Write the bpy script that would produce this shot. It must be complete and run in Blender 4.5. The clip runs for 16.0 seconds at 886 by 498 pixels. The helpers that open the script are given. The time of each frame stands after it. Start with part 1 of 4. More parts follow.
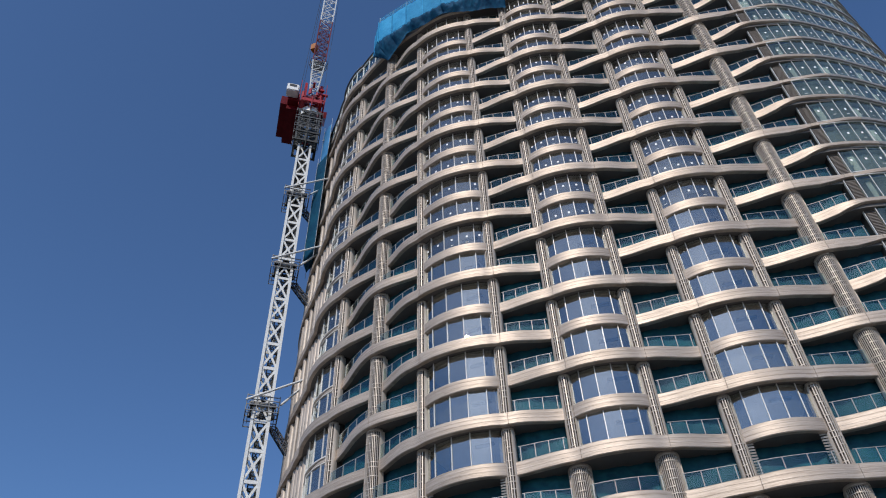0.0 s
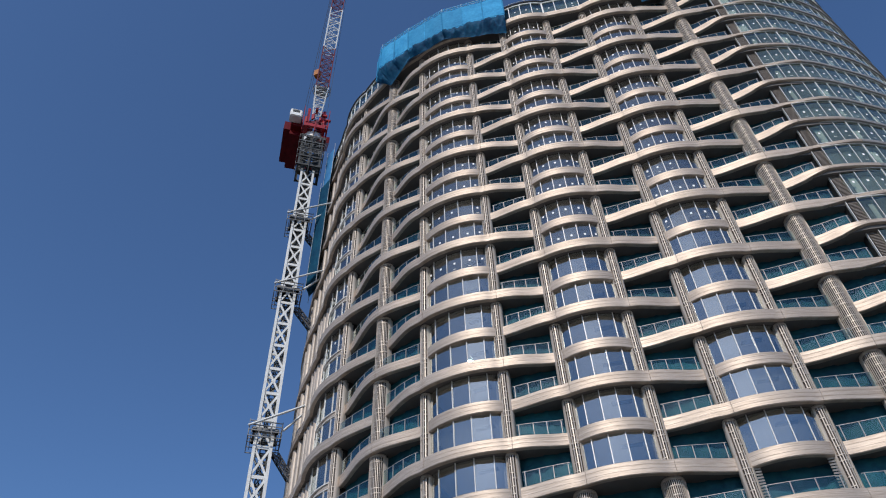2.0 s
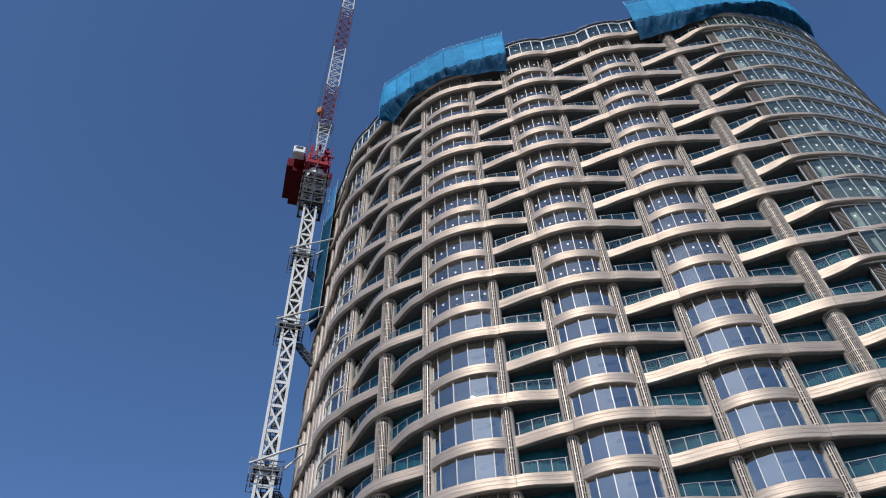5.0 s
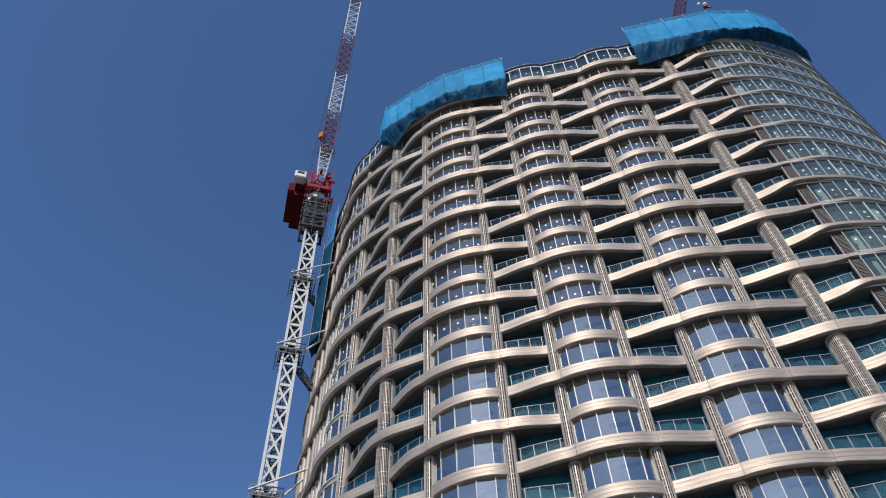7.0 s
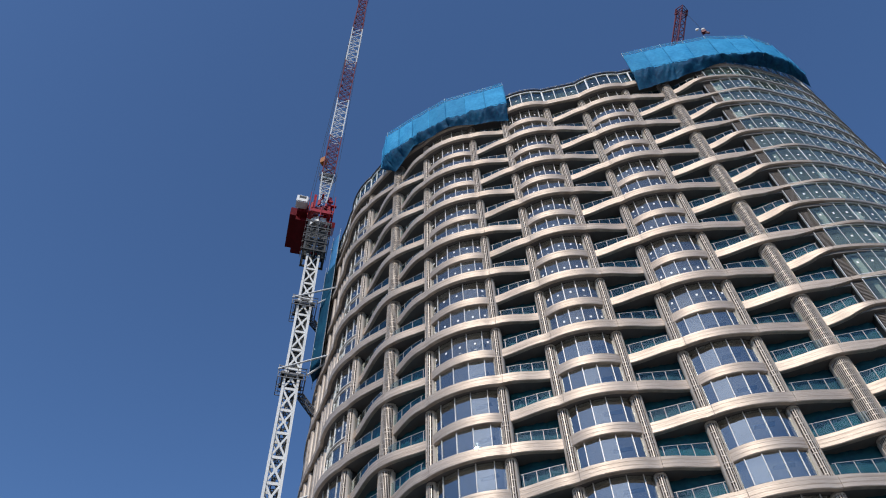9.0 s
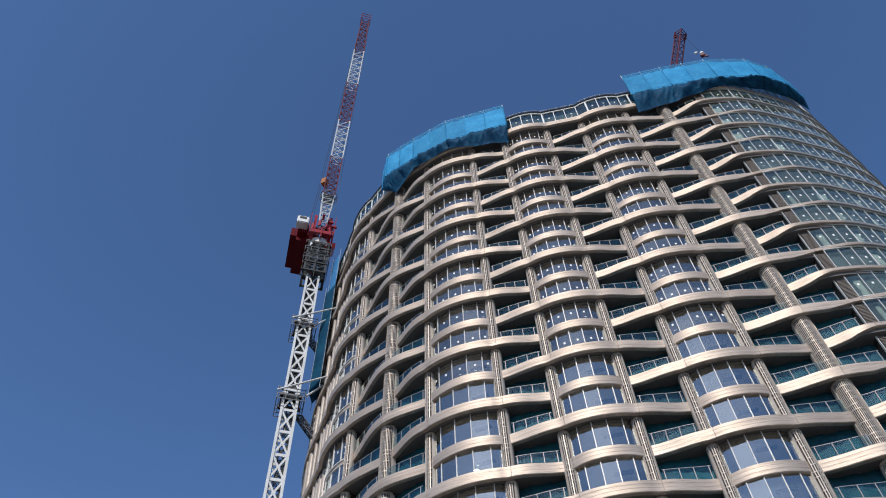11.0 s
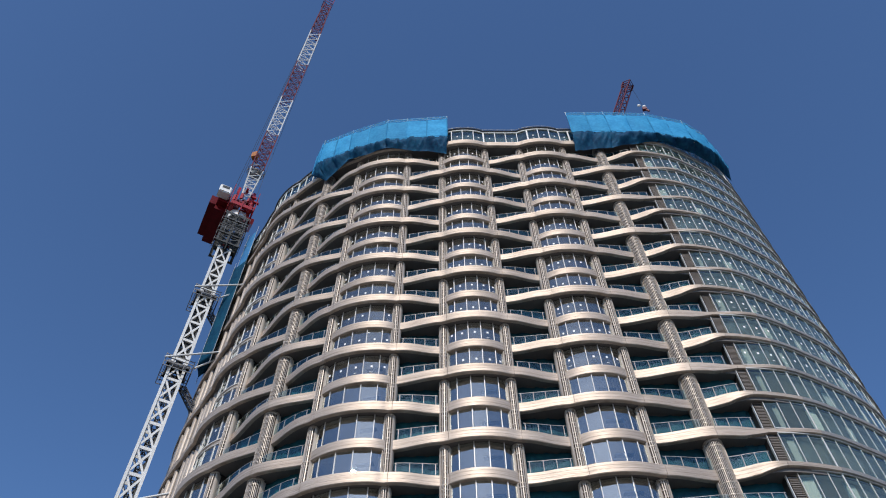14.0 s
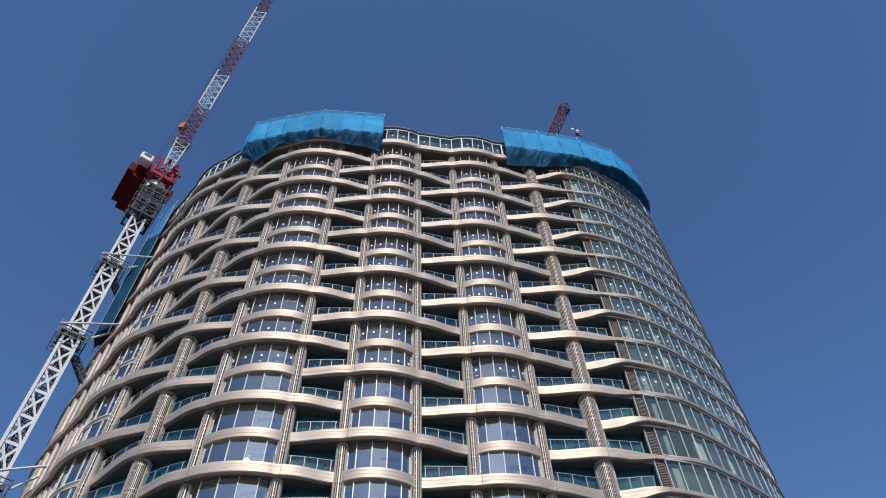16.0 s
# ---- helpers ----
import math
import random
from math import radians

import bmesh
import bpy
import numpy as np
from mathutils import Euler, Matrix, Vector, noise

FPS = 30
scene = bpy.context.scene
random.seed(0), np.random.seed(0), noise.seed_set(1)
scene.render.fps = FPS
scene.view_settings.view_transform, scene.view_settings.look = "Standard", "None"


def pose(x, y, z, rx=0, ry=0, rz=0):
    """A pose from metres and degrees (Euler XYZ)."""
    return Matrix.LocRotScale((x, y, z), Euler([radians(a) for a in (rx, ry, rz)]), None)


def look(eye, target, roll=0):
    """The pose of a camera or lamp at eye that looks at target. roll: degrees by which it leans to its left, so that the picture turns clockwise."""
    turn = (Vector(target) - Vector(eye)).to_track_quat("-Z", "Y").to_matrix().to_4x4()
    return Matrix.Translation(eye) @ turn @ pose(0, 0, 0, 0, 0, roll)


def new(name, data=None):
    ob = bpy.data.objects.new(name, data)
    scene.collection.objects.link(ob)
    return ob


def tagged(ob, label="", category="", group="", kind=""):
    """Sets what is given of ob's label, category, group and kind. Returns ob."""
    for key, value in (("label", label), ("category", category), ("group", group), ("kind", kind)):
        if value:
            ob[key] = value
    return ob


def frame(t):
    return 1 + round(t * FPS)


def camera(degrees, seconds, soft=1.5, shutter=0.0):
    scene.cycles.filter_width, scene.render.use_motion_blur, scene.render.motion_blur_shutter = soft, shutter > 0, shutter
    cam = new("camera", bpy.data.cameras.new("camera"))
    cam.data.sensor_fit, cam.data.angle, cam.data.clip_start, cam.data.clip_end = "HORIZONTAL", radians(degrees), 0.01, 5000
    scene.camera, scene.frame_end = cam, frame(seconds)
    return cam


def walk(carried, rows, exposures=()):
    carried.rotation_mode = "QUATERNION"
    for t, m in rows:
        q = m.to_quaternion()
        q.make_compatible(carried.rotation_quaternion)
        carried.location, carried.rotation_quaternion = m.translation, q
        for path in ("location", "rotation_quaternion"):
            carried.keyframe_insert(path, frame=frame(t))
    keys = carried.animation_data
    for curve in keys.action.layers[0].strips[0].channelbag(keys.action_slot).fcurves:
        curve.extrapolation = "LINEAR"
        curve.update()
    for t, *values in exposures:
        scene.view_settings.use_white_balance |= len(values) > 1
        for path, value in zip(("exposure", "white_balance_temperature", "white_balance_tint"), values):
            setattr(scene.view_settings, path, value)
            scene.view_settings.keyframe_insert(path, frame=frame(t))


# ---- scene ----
# ---------------------------------------------------------------- camera
STOREY = 3.4
EYE = 1.6
cam = camera(62.0, 16.0, 1.08)
TURNS = [
    (0.0, 135.239, 1.401, 22.810),
    (0.5, 135.718, 1.392, 22.888),
    (1.0, 136.174, 1.409, 22.976),
    (1.5, 136.635, 1.428, 23.079),
    (2.0, 137.091, 1.437, 23.159),
    (2.5, 137.527, 1.452, 23.241),
    (3.0, 137.985, 1.433, 23.254),
    (3.5, 138.426, 1.429, 23.300),
    (4.0, 138.888, 1.431, 23.354),
    (6.5, 141.245, 1.428, 23.501),
    (7.0, 141.702, 1.432, 23.537),
    (7.5, 142.168, 1.450, 23.622),
    (8.0, 142.641, 1.441, 23.647),
    (8.5, 143.114, 1.450, 23.692),
    (9.0, 143.593, 1.432, 23.738),
    (11.5, 145.450, 1.320, 23.519),
    (12.0, 145.554, 1.191, 22.831),
    (12.5, 145.567, 0.964, 21.255),
    (13.0, 145.502, 0.664, 18.653),
    (13.5, 145.432, 0.425, 15.126),
    (14.0, 145.374, 0.355, 11.175),
    (14.5, 145.325, 0.481, 7.511),
    (15.0, 145.307, 0.776, 4.692),
    (15.5, 145.314, 1.118, 2.873),
    (16.0, 145.333, 1.451, 2.097),
]
walk(cam, [(t, pose(0, 0, EYE, rx, ry, rz)) for t, rx, ry, rz in TURNS], [(0.0, -0.09), (4.0, -0.05), (9.0, 0.0), (12.0, 0.05), (16.0, 0.06)])

# ---------------------------------------------------------------- light
SUN_EL, SUN_AZ = radians(38), radians(177)      # azimuth clockwise from +y
world = bpy.data.worlds.new("world")
scene.world = world
world.use_nodes = True
wn, wl = world.node_tree.nodes, world.node_tree.links
wn.clear()
sky = wn.new("ShaderNodeTexSky")
sky.sky_type, sky.sun_disc = "NISHITA", False
sky.sun_elevation, sky.sun_rotation = SUN_EL, SUN_AZ
sky.air_density, sky.dust_density, sky.ozone_density = 1.0, 0.55, 9.0
wb, wo = wn.new("ShaderNodeBackground"), wn.new("ShaderNodeOutputWorld")
wb.inputs["Strength"].default_value = 0.14
wl.new(sky.outputs[0], wb.inputs[0])
wl.new(wb.outputs[0], wo.inputs[0])
sun = new("sun", bpy.data.lights.new("sun", "SUN"))
sun.data.energy, sun.data.angle, sun.data.color = 3.0, radians(0.53), (1.0, 0.935, 0.845)
sun_way = Vector((math.sin(SUN_AZ) * math.cos(SUN_EL), math.cos(SUN_AZ) * math.cos(SUN_EL), math.sin(SUN_EL)))
sun.matrix_world = look(sun_way * 300, (0, 0, 0))


# ---------------------------------------------------------------- materials
def material(name, color, rough=0.5, metal=0.0, tint=None, scale=(1, 1, 1), amount=0.5, fine=None, bump=0.0, piece=0.0,
             rough_vary=0.0, spec=0.5):
    """A principled material: base colour to tint by two noises (stretched by scale), grain in the bump, a little change from piece to piece."""
    m = bpy.data.materials.new(name)
    m.use_nodes = True
    n, l = m.node_tree.nodes, m.node_tree.links
    bsdf = n["Principled BSDF"]
    bsdf.inputs["Roughness"].default_value, bsdf.inputs["Metallic"].default_value = rough, metal
    bsdf.inputs["Base Color"].default_value = (*color, 1)
    bsdf.inputs["Specular IOR Level"].default_value = spec
    if tint is None:
        return m
    co, mp = n.new("ShaderNodeTexCoord"), n.new("ShaderNodeMapping")
    mp.inputs["Scale"].default_value = scale
    l.new(co.outputs["Object"], mp.inputs[0])
    a, b = n.new("ShaderNodeTexNoise"), n.new("ShaderNodeTexNoise")
    a.inputs["Scale"].default_value, a.inputs["Detail"].default_value = 1.0, 5
    b.inputs["Scale"].default_value, b.inputs["Detail"].default_value = fine or 9.0, 3
    l.new(mp.outputs[0], a.inputs["Vector"])
    l.new(mp.outputs[0], b.inputs["Vector"])
    s = n.new("ShaderNodeMath")
    s.operation = "ADD"
    l.new(a.outputs["Fac"], s.inputs[0])
    l.new(b.outputs["Fac"], s.inputs[1])
    r = n.new("ShaderNodeMapRange")
    r.inputs["From Min"].default_value, r.inputs["From Max"].default_value = 0.7, 1.3
    r.inputs["To Max"].default_value = amount
    l.new(s.outputs[0], r.inputs["Value"])
    mix = n.new("ShaderNodeMix")
    mix.data_type = "RGBA"
    mix.inputs["A"].default_value, mix.inputs["B"].default_value = (*color, 1), (*tint, 1)
    l.new(r.outputs[0], mix.inputs["Factor"])
    last = mix.outputs["Result"]
    if piece:
        info, pr, hsv = n.new("ShaderNodeObjectInfo"), n.new("ShaderNodeMapRange"), n.new("ShaderNodeHueSaturation")
        pr.inputs["To Min"].default_value, pr.inputs["To Max"].default_value = 1 - piece, 1 + piece
        l.new(info.outputs["Random"], pr.inputs["Value"])
        l.new(pr.outputs[0], hsv.inputs["Value"])
        l.new(last, hsv.inputs["Color"])
        last = hsv.outputs[0]
    l.new(last, bsdf.inputs["Base Color"])
    if rough_vary:
        rr = n.new("ShaderNodeMapRange")
        rr.inputs["To Min"].default_value, rr.inputs["To Max"].default_value = rough - rough_vary, rough + rough_vary
        l.new(b.outputs["Fac"], rr.inputs["Value"])
        l.new(rr.outputs[0], bsdf.inputs["Roughness"])
    if bump:
        bp = n.new("ShaderNodeBump")
        bp.inputs["Strength"].default_value, bp.inputs["Distance"].default_value = bump, 0.02
        l.new(b.outputs["Fac"], bp.inputs["Height"])
        l.new(bp.outputs[0], bsdf.inputs["Normal"])
    return m


def glass(name, tint, rough=0.02, gloss=0.06, wave=0.0):
    """A clear pane: tinted see-through with a gloss that grows towards grazing angles; gloss is its share seen square on."""
    m = bpy.data.materials.new(name)
    m.use_nodes = True
    n, l = m.node_tree.nodes, m.node_tree.links
    n.clear()
    out, mix = n.new("ShaderNodeOutputMaterial"), n.new("ShaderNodeMixShader")
    tr, gl, lw = n.new("ShaderNodeBsdfTransparent"), n.new("ShaderNodeBsdfGlossy"), n.new("ShaderNodeLayerWeight")
    tr.inputs[0].default_value = (*tint, 1)
    gl.inputs["Roughness"].default_value = rough
    gl.inputs[0].default_value = (0.95, 1.0, 0.98, 1)
    lw.inputs["Blend"].default_value = 0.5
    pw, mr = n.new("ShaderNodeMath"), n.new("ShaderNodeMapRange")
    pw.operation = "POWER"
    pw.inputs[1].default_value = 5.0
    mr.inputs["To Min"].default_value = gloss
    l.new(lw.outputs["Facing"], pw.inputs[0])
    l.new(pw.outputs[0], mr.inputs["Value"])
    l.new(mr.outputs[0], mix.inputs[0])
    l.new(tr.outputs[0], mix.inputs[1])
    l.new(gl.outputs[0], mix.inputs[2])
    l.new(mix.outputs[0], out.inputs[0])
    if wave:
        co, no, bp = n.new("ShaderNodeTexCoord"), n.new("ShaderNodeTexNoise"), n.new("ShaderNodeBump")
        no.inputs["Scale"].default_value, no.inputs["Detail"].default_value = 0.45, 1
        bp.inputs["Strength"].default_value, bp.inputs["Distance"].default_value = wave, 0.05
        l.new(co.outputs["Object"], no.inputs["Vector"])
        l.new(no.outputs["Fac"], bp.inputs["Height"])
        l.new(bp.outputs[0], gl.inputs["Normal"])
    return m


M_BAND = material("brushed_champagne_metal", (0.57, 0.476, 0.394), 0.52, 0.40, (0.33, 0.262, 0.205), (0.18, 0.18, 6), 1.0, 8, 0.08, 0.05, 0.08)
M_SLIM = material("grey_slim_band", (0.33, 0.31, 0.29), 0.5, 0.25, (0.25, 0.235, 0.22), (0.3, 0.3, 4), 0.8, 6)
M_SLAT = material("champagne_metal_slat", (0.62, 0.54, 0.465), 0.5, 0.2, (0.48, 0.412, 0.352), (2, 2, 0.3), 0.7, 5)
# darker than M_SLAT, varied from tube to tube
M_TUBE = material("darker_champagne_tube", (0.46, 0.395, 0.335), 0.5, 0.2, (0.30, 0.25, 0.21), (1.2, 1.2, 0.35), 0.9, 5, 0.05, 0.12)
M_DARK = material("near_black_panel", (0.02, 0.017, 0.015), 0.6, 0.0, (0.034, 0.029, 0.026), (0.4, 0.4, 0.4), 0.8, 7, 0.05)
M_RECESS = material("brown_recess", (0.085, 0.066, 0.055), 0.6, 0.0, (0.03, 0.024, 0.02), (0.8, 0.8, 0.4), 0.9, 6)
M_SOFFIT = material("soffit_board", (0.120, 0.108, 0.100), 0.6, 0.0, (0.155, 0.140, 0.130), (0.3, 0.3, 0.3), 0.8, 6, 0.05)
M_CORE = material("room_wall_paint", (0.58, 0.56, 0.53), 0.8, 0.0, (0.46, 0.45, 0.43), (0.3, 0.3, 0.3), 0.9, 2)
M_CURTAIN = material("pale_curtain", (0.70, 0.68, 0.62), 0.9, 0.0, (0.55, 0.53, 0.48), (3, 3, 0.2), 0.8, 5)
M_MULLION = material("pale_mullion", (0.66, 0.64, 0.61), 0.45, 0.1, (0.55, 0.53, 0.50), (1, 1, 1), 0.6)
M_GLASS = glass("bay_glass", (0.74, 0.75, 0.77), 0.0, 0.17, 0.12)
# copy of M_GLASS with gloss raised to brighten reflections in the lower bays
M_GLASS_LOW = glass("glossier_bay_glass", (0.72, 0.73, 0.74), 0.0, 0.24, 0.16)
M_GLASS2 = glass("curtain_wall_glass", (0.78, 0.88, 0.87), 0.0, 0.06, 0.12)
# see-through pale sheet, added behind panes to make the rooms look brighter
M_SHEER = bpy.data.materials.new("lightening_sheer")
M_SHEER.use_nodes = True
sn, sl = M_SHEER.node_tree.nodes, M_SHEER.node_tree.links
sn.clear()
so, sm, st, sd, sp = (sn.new("ShaderNode" + q) for q in ("OutputMaterial", "MixShader", "BsdfTransparent", "BsdfDiffuse", "ObjectInfo"))
sr = sn.new("ShaderNodeMapRange")
sr.inputs["To Min"].default_value, sr.inputs["To Max"].default_value = 0.02, 0.24
sd.inputs[0].default_value = (0.60, 0.65, 0.64, 1)
sl.new(sp.outputs["Random"], sr.inputs["Value"])
sl.new(sr.outputs[0], sm.inputs[0])
sl.new(st.outputs[0], sm.inputs[1])
sl.new(sd.outputs[0], sm.inputs[2])
sl.new(sm.outputs[0], so.inputs[0])
M_FRINGE = bpy.data.materials.new("blue_mesh_fringe")
M_FRINGE.use_nodes = True
sn, sl = M_FRINGE.node_tree.nodes, M_FRINGE.node_tree.links
sn.clear()
so, sm, st, sd = (sn.new("ShaderNode" + q) for q in ("OutputMaterial", "MixShader", "BsdfTransparent", "BsdfDiffuse"))
sm.inputs[0].default_value = 0.30
sd.inputs[0].default_value = (0.03, 0.33, 0.62, 1)
sl.new(st.outputs[0], sm.inputs[1])
sl.new(sd.outputs[0], sm.inputs[2])
sl.new(sm.outputs[0], so.inputs[0])
M_RAILGLASS = glass("railing_glass", (0.82, 0.91, 0.91), 0.0, 0.03)
M_TEAL = material("teal_protective_sheet", (0.012, 0.104, 0.128), 0.6, 0.0, (0.006, 0.046, 0.080), (0.35, 0.35, 0.5), 0.9, 6, 0.3, 0.25, spec=0.2)
M_RAIL = material("grey_rail_metal", (0.38, 0.37, 0.355), 0.5, 0.2, (0.30, 0.29, 0.28), (1, 1, 1), 0.6)
M_BRACKET = material("bracket_metal", (0.56, 0.49, 0.42), 0.45, 0.25, (0.42, 0.36, 0.31), (2, 2, 2), 0.6)
M_LOUVRE = material("louvre_metal", (0.20, 0.17, 0.145), 0.5, 0.3, (0.14, 0.12, 0.10), (1, 1, 1), 0.6)
M_STICKER = material("white_sticker", (0.85, 0.85, 0.83), 0.6)
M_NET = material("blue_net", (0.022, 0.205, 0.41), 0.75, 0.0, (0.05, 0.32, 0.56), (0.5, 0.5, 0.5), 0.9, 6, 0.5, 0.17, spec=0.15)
M_NETPALE = material("pale_blue_net", (0.035, 0.16, 0.38), 0.75, 0.0, (0.08, 0.27, 0.50), (0.5, 0.5, 0.3), 0.9, 6, 0.5, spec=0.15)
# same net as M_NET, its blue darkened to paint in the skirt's shade
M_NETSHADE = material("blue_net_shaded", (0.003, 0.034, 0.090), 0.7, 0.0, (0.011, 0.105, 0.20), (0.5, 0.5, 0.5), 0.9, 5, 0.5, spec=0.12)
M_TEALNET = material("teal_net", (0.003, 0.036, 0.085), 0.75, 0.0, (0.010, 0.085, 0.14), (0.4, 0.4, 0.4), 0.9, 6, 0.5, spec=0.12)
M_SCAFFOLD = material("scaffold_tube", (0.45, 0.46, 0.47), 0.4, 0.6)
M_MAST = material("pale_grey_mast_paint", (0.70, 0.71, 0.70), 0.5, 0.0, (0.52, 0.52, 0.50), (0.6, 0.6, 0.6), 0.7, 7)
M_WHITE = material("white_paint", (0.80, 0.80, 0.78), 0.45, 0.0, (0.66, 0.65, 0.62), (0.6, 0.6, 0.6), 0.6, 7)
M_RED = material("red_paint", (0.36, 0.012, 0.018), 0.45, 0.0, (0.20, 0.009, 0.014), (0.6, 0.6, 0.6), 0.8, 7)
M_STEEL = material("galvanised_steel", (0.24, 0.24, 0.24), 0.5, 0.3, (0.14, 0.14, 0.14), (0.8, 0.8, 0.8), 0.8, 6)
M_CAGE = material("cage_steel", (0.06, 0.062, 0.058), 0.5, 0.2, (0.035, 0.035, 0.035), (0.8, 0.8, 0.8), 0.8, 6)
# the crane's red with the machine house's shade put into the colour
M_REDSHADE = material("shaded_red_paint", (0.15, 0.005, 0.009), 0.45, 0.0, (0.06, 0.002, 0.005), (0.4, 0.4, 0.4), 0.8, 7, spec=0.15)
M_MAROON = material("maroon_paint", (0.14, 0.006, 0.014), 0.45, 0.0, (0.08, 0.005, 0.012), (0.4, 0.4, 0.4), 0.8, 7)
M_JIBRED = material("weathered_red_paint", (0.17, 0.010, 0.025), 0.5, 0.0, (0.11, 0.008, 0.022), (0.4, 0.4, 0.4), 0.8, 7)
M_DKSTEEL = material("dark_steel", (0.09, 0.09, 0.10), 0.5, 0.3, (0.05, 0.05, 0.05), (0.8, 0.8, 0.8), 0.8, 6)
M_ORANGE = material("orange_paint", (0.42, 0.14, 0.012), 0.5, 0.0, (0.28, 0.09, 0.012), (1, 1, 1), 0.6)
M_CABLE = material("steel_cable", (0.07, 0.07, 0.08), 0.5, 0.5)
M_GROUND = material("bounce_ground", (0.15, 0.144, 0.136), 0.9, 0.0, (0.11, 0.105, 0.10), (0.5, 0.5, 0.5), 0.9, 20, 0.3)
M_ROOF = material("roof_membrane", (0.30, 0.30, 0.29), 0.8, 0.0, (0.2, 0.2, 0.2), (0.2, 0.2, 0.2), 0.8, 4)


# ---------------------------------------------------------------- mesh helpers
def solid(name, verts, faces, mat, smooth=False):
    me = bpy.data.meshes.new(name)
    me.from_pydata([tuple(v) for v in verts], [], faces)
    me.materials.append(mat)
    if smooth:
        me.shade_smooth()
        if smooth is not True:
            me.set_sharp_from_angle(angle=radians(smooth))
    return me


def part(name, me, parent, label="", m=None, kind=""):
    ob = new(name, me)
    ob.parent = parent
    if m is not None:
        ob.matrix_local = m
    return tagged(ob, label, kind=kind)


def box_data(v, f, lo, hi, m=None):
    """Adds an axis-aligned box, turned by m, to v and f."""
    k = len(v)
    for x in (lo[0], hi[0]):
        for y in (lo[1], hi[1]):
            for z in (lo[2], hi[2]):
                p = Vector((x, y, z))
                v.append(m @ p if m else p)
    f += [[k + i for i in q] for q in ((0, 1, 3, 2), (4, 6, 7, 5), (0, 4, 5, 1), (2, 3, 7, 6), (0, 2, 6, 4), (1, 5, 7, 3))]


def bar_data(v, f, a, b, w, d=None, sides=4, up=(0, 0, 1)):
    """Adds a bar from a to b, w by d across (or round, with more sides)."""
    a, b = Vector(a), Vector(b)
    way = (b - a).normalized()
    side = way.cross(Vector(up))
    if side.length < 1e-3:
        side = way.cross(Vector((1, 0, 0)))
    side.normalize()
    over = side.cross(way)
    d = d or w
    k = len(v)
    for p in (a, b):
        for i in range(sides):
            t = 2 * math.pi * (i + 0.5) / sides
            s = 1 / math.cos(math.pi / 4) if sides == 4 else 1
            v.append(p + side * (math.cos(t) * w / 2 * s) + over * (math.sin(t) * d / 2 * s))
    for i in range(sides):
        j = (i + 1) % sides
        f.append([k + i, k + j, k + sides + j, k + sides + i])
    f += [[k + i for i in reversed(range(sides))], [k + sides + i for i in range(sides)]]


def sweep(points, ways, profile, caps=True, shape=None):
    """A closed profile of (out, up) carried along points whose outward ways are given; shape(i, out, up) may bend it."""
    v, f = [], []
    n = len(profile)
    for i, (p, w) in enumerate(zip(points, ways)):
        for o, u in profile:
            if shape:
                o, u = shape(i, o, u)
            v.append((p[0] + w[0] * o, p[1] + w[1] * o, p[2] + u))
    for i in range(len(points) - 1):
        for j in range(n):
            k = (j + 1) % n
            f.append([i * n + j, (i + 1) * n + j, (i + 1) * n + k, i * n + k])
    if caps:
        f += [list(range(n)), [(len(points) - 1) * n + j for j in reversed(range(n))]]
    return v, f


# ---------------------------------------------------------------- plan of the tower
# Stations along the facade: place, how far the slab edge swings out on even and on odd storeys, and on the crown.
PLAN = [
    ("rear", -44.2, 71.0, 0.3, 0.3, 0.3), ("rear", -43.4, 64.8, 0.3, 0.3, 0.3),
    ("y", -41.9, 59.2, 0.2, -1.1, 0.1), ("x", -38.9, 54.7, 0.2, -1.1, 0.1), ("z", -35.6, 51.5, 0.3, -1.1, 0.2), ("z", -32.9, 49.2, 0.55, -0.7, 0.5),
    ("a", -28.21, 45.56, 0.5, -0.5, 0.5), ("b", -23.29, 43.07, -0.5, 0.45, 0.4), ("c", -18.59, 41.91, 0.6, -0.25, 0.6),
    ("d", -12.28, 41.76, 0.5, -0.15, 0.6), ("e", -7.99, 42.34, -0.15, 0.55, 0.65), ("f", -2.63, 43.20, -0.2, 0.55, 0.65),
    ("g", 1.66, 44.00, 0.55, -0.3, 0.6), ("h", 7.04, 44.88, 0.5, -0.25, 0.6), ("i", 11.58, 45.57, -0.35, 0.45, 0.4),
    ("j", 15.5, 45.95, 0.38, -0.12, 0.3), ("k", 19.6, 47.20, 0.14, 0.14, 0.14), ("wall", 23.5, 49.95, 0.10, 0.10, 0.10),
    ("wall", 26.75, 52.9, 0.10, 0.10, 0.10), ("wall", 29.12, 56.3, 0.10, 0.10, 0.10), ("wall", 30.75, 59.9, 0.10, 0.10, 0.10),
    ("rear", 31.85, 64.9, 0.3, 0.3, 0.3), ("rear", 31.0, 78.0, 0.3, 0.3, 0.3), ("rear", 20.0, 91.0, 0.3, 0.3, 0.3), ("rear", -4.0, 97.0, 0.3, 0.3, 0.3),
    ("rear", -28.0, 92.0, 0.3, 0.3, 0.3), ("rear", -40.0, 80.0, 0.3, 0.3, 0.3),
]
N = len(PLAN)
AT = {}
for i, row in enumerate(PLAN):
    AT.setdefault(row[0], i)
X1, Z2, Z1 = AT["x"], AT["z"], AT["z"] + 1
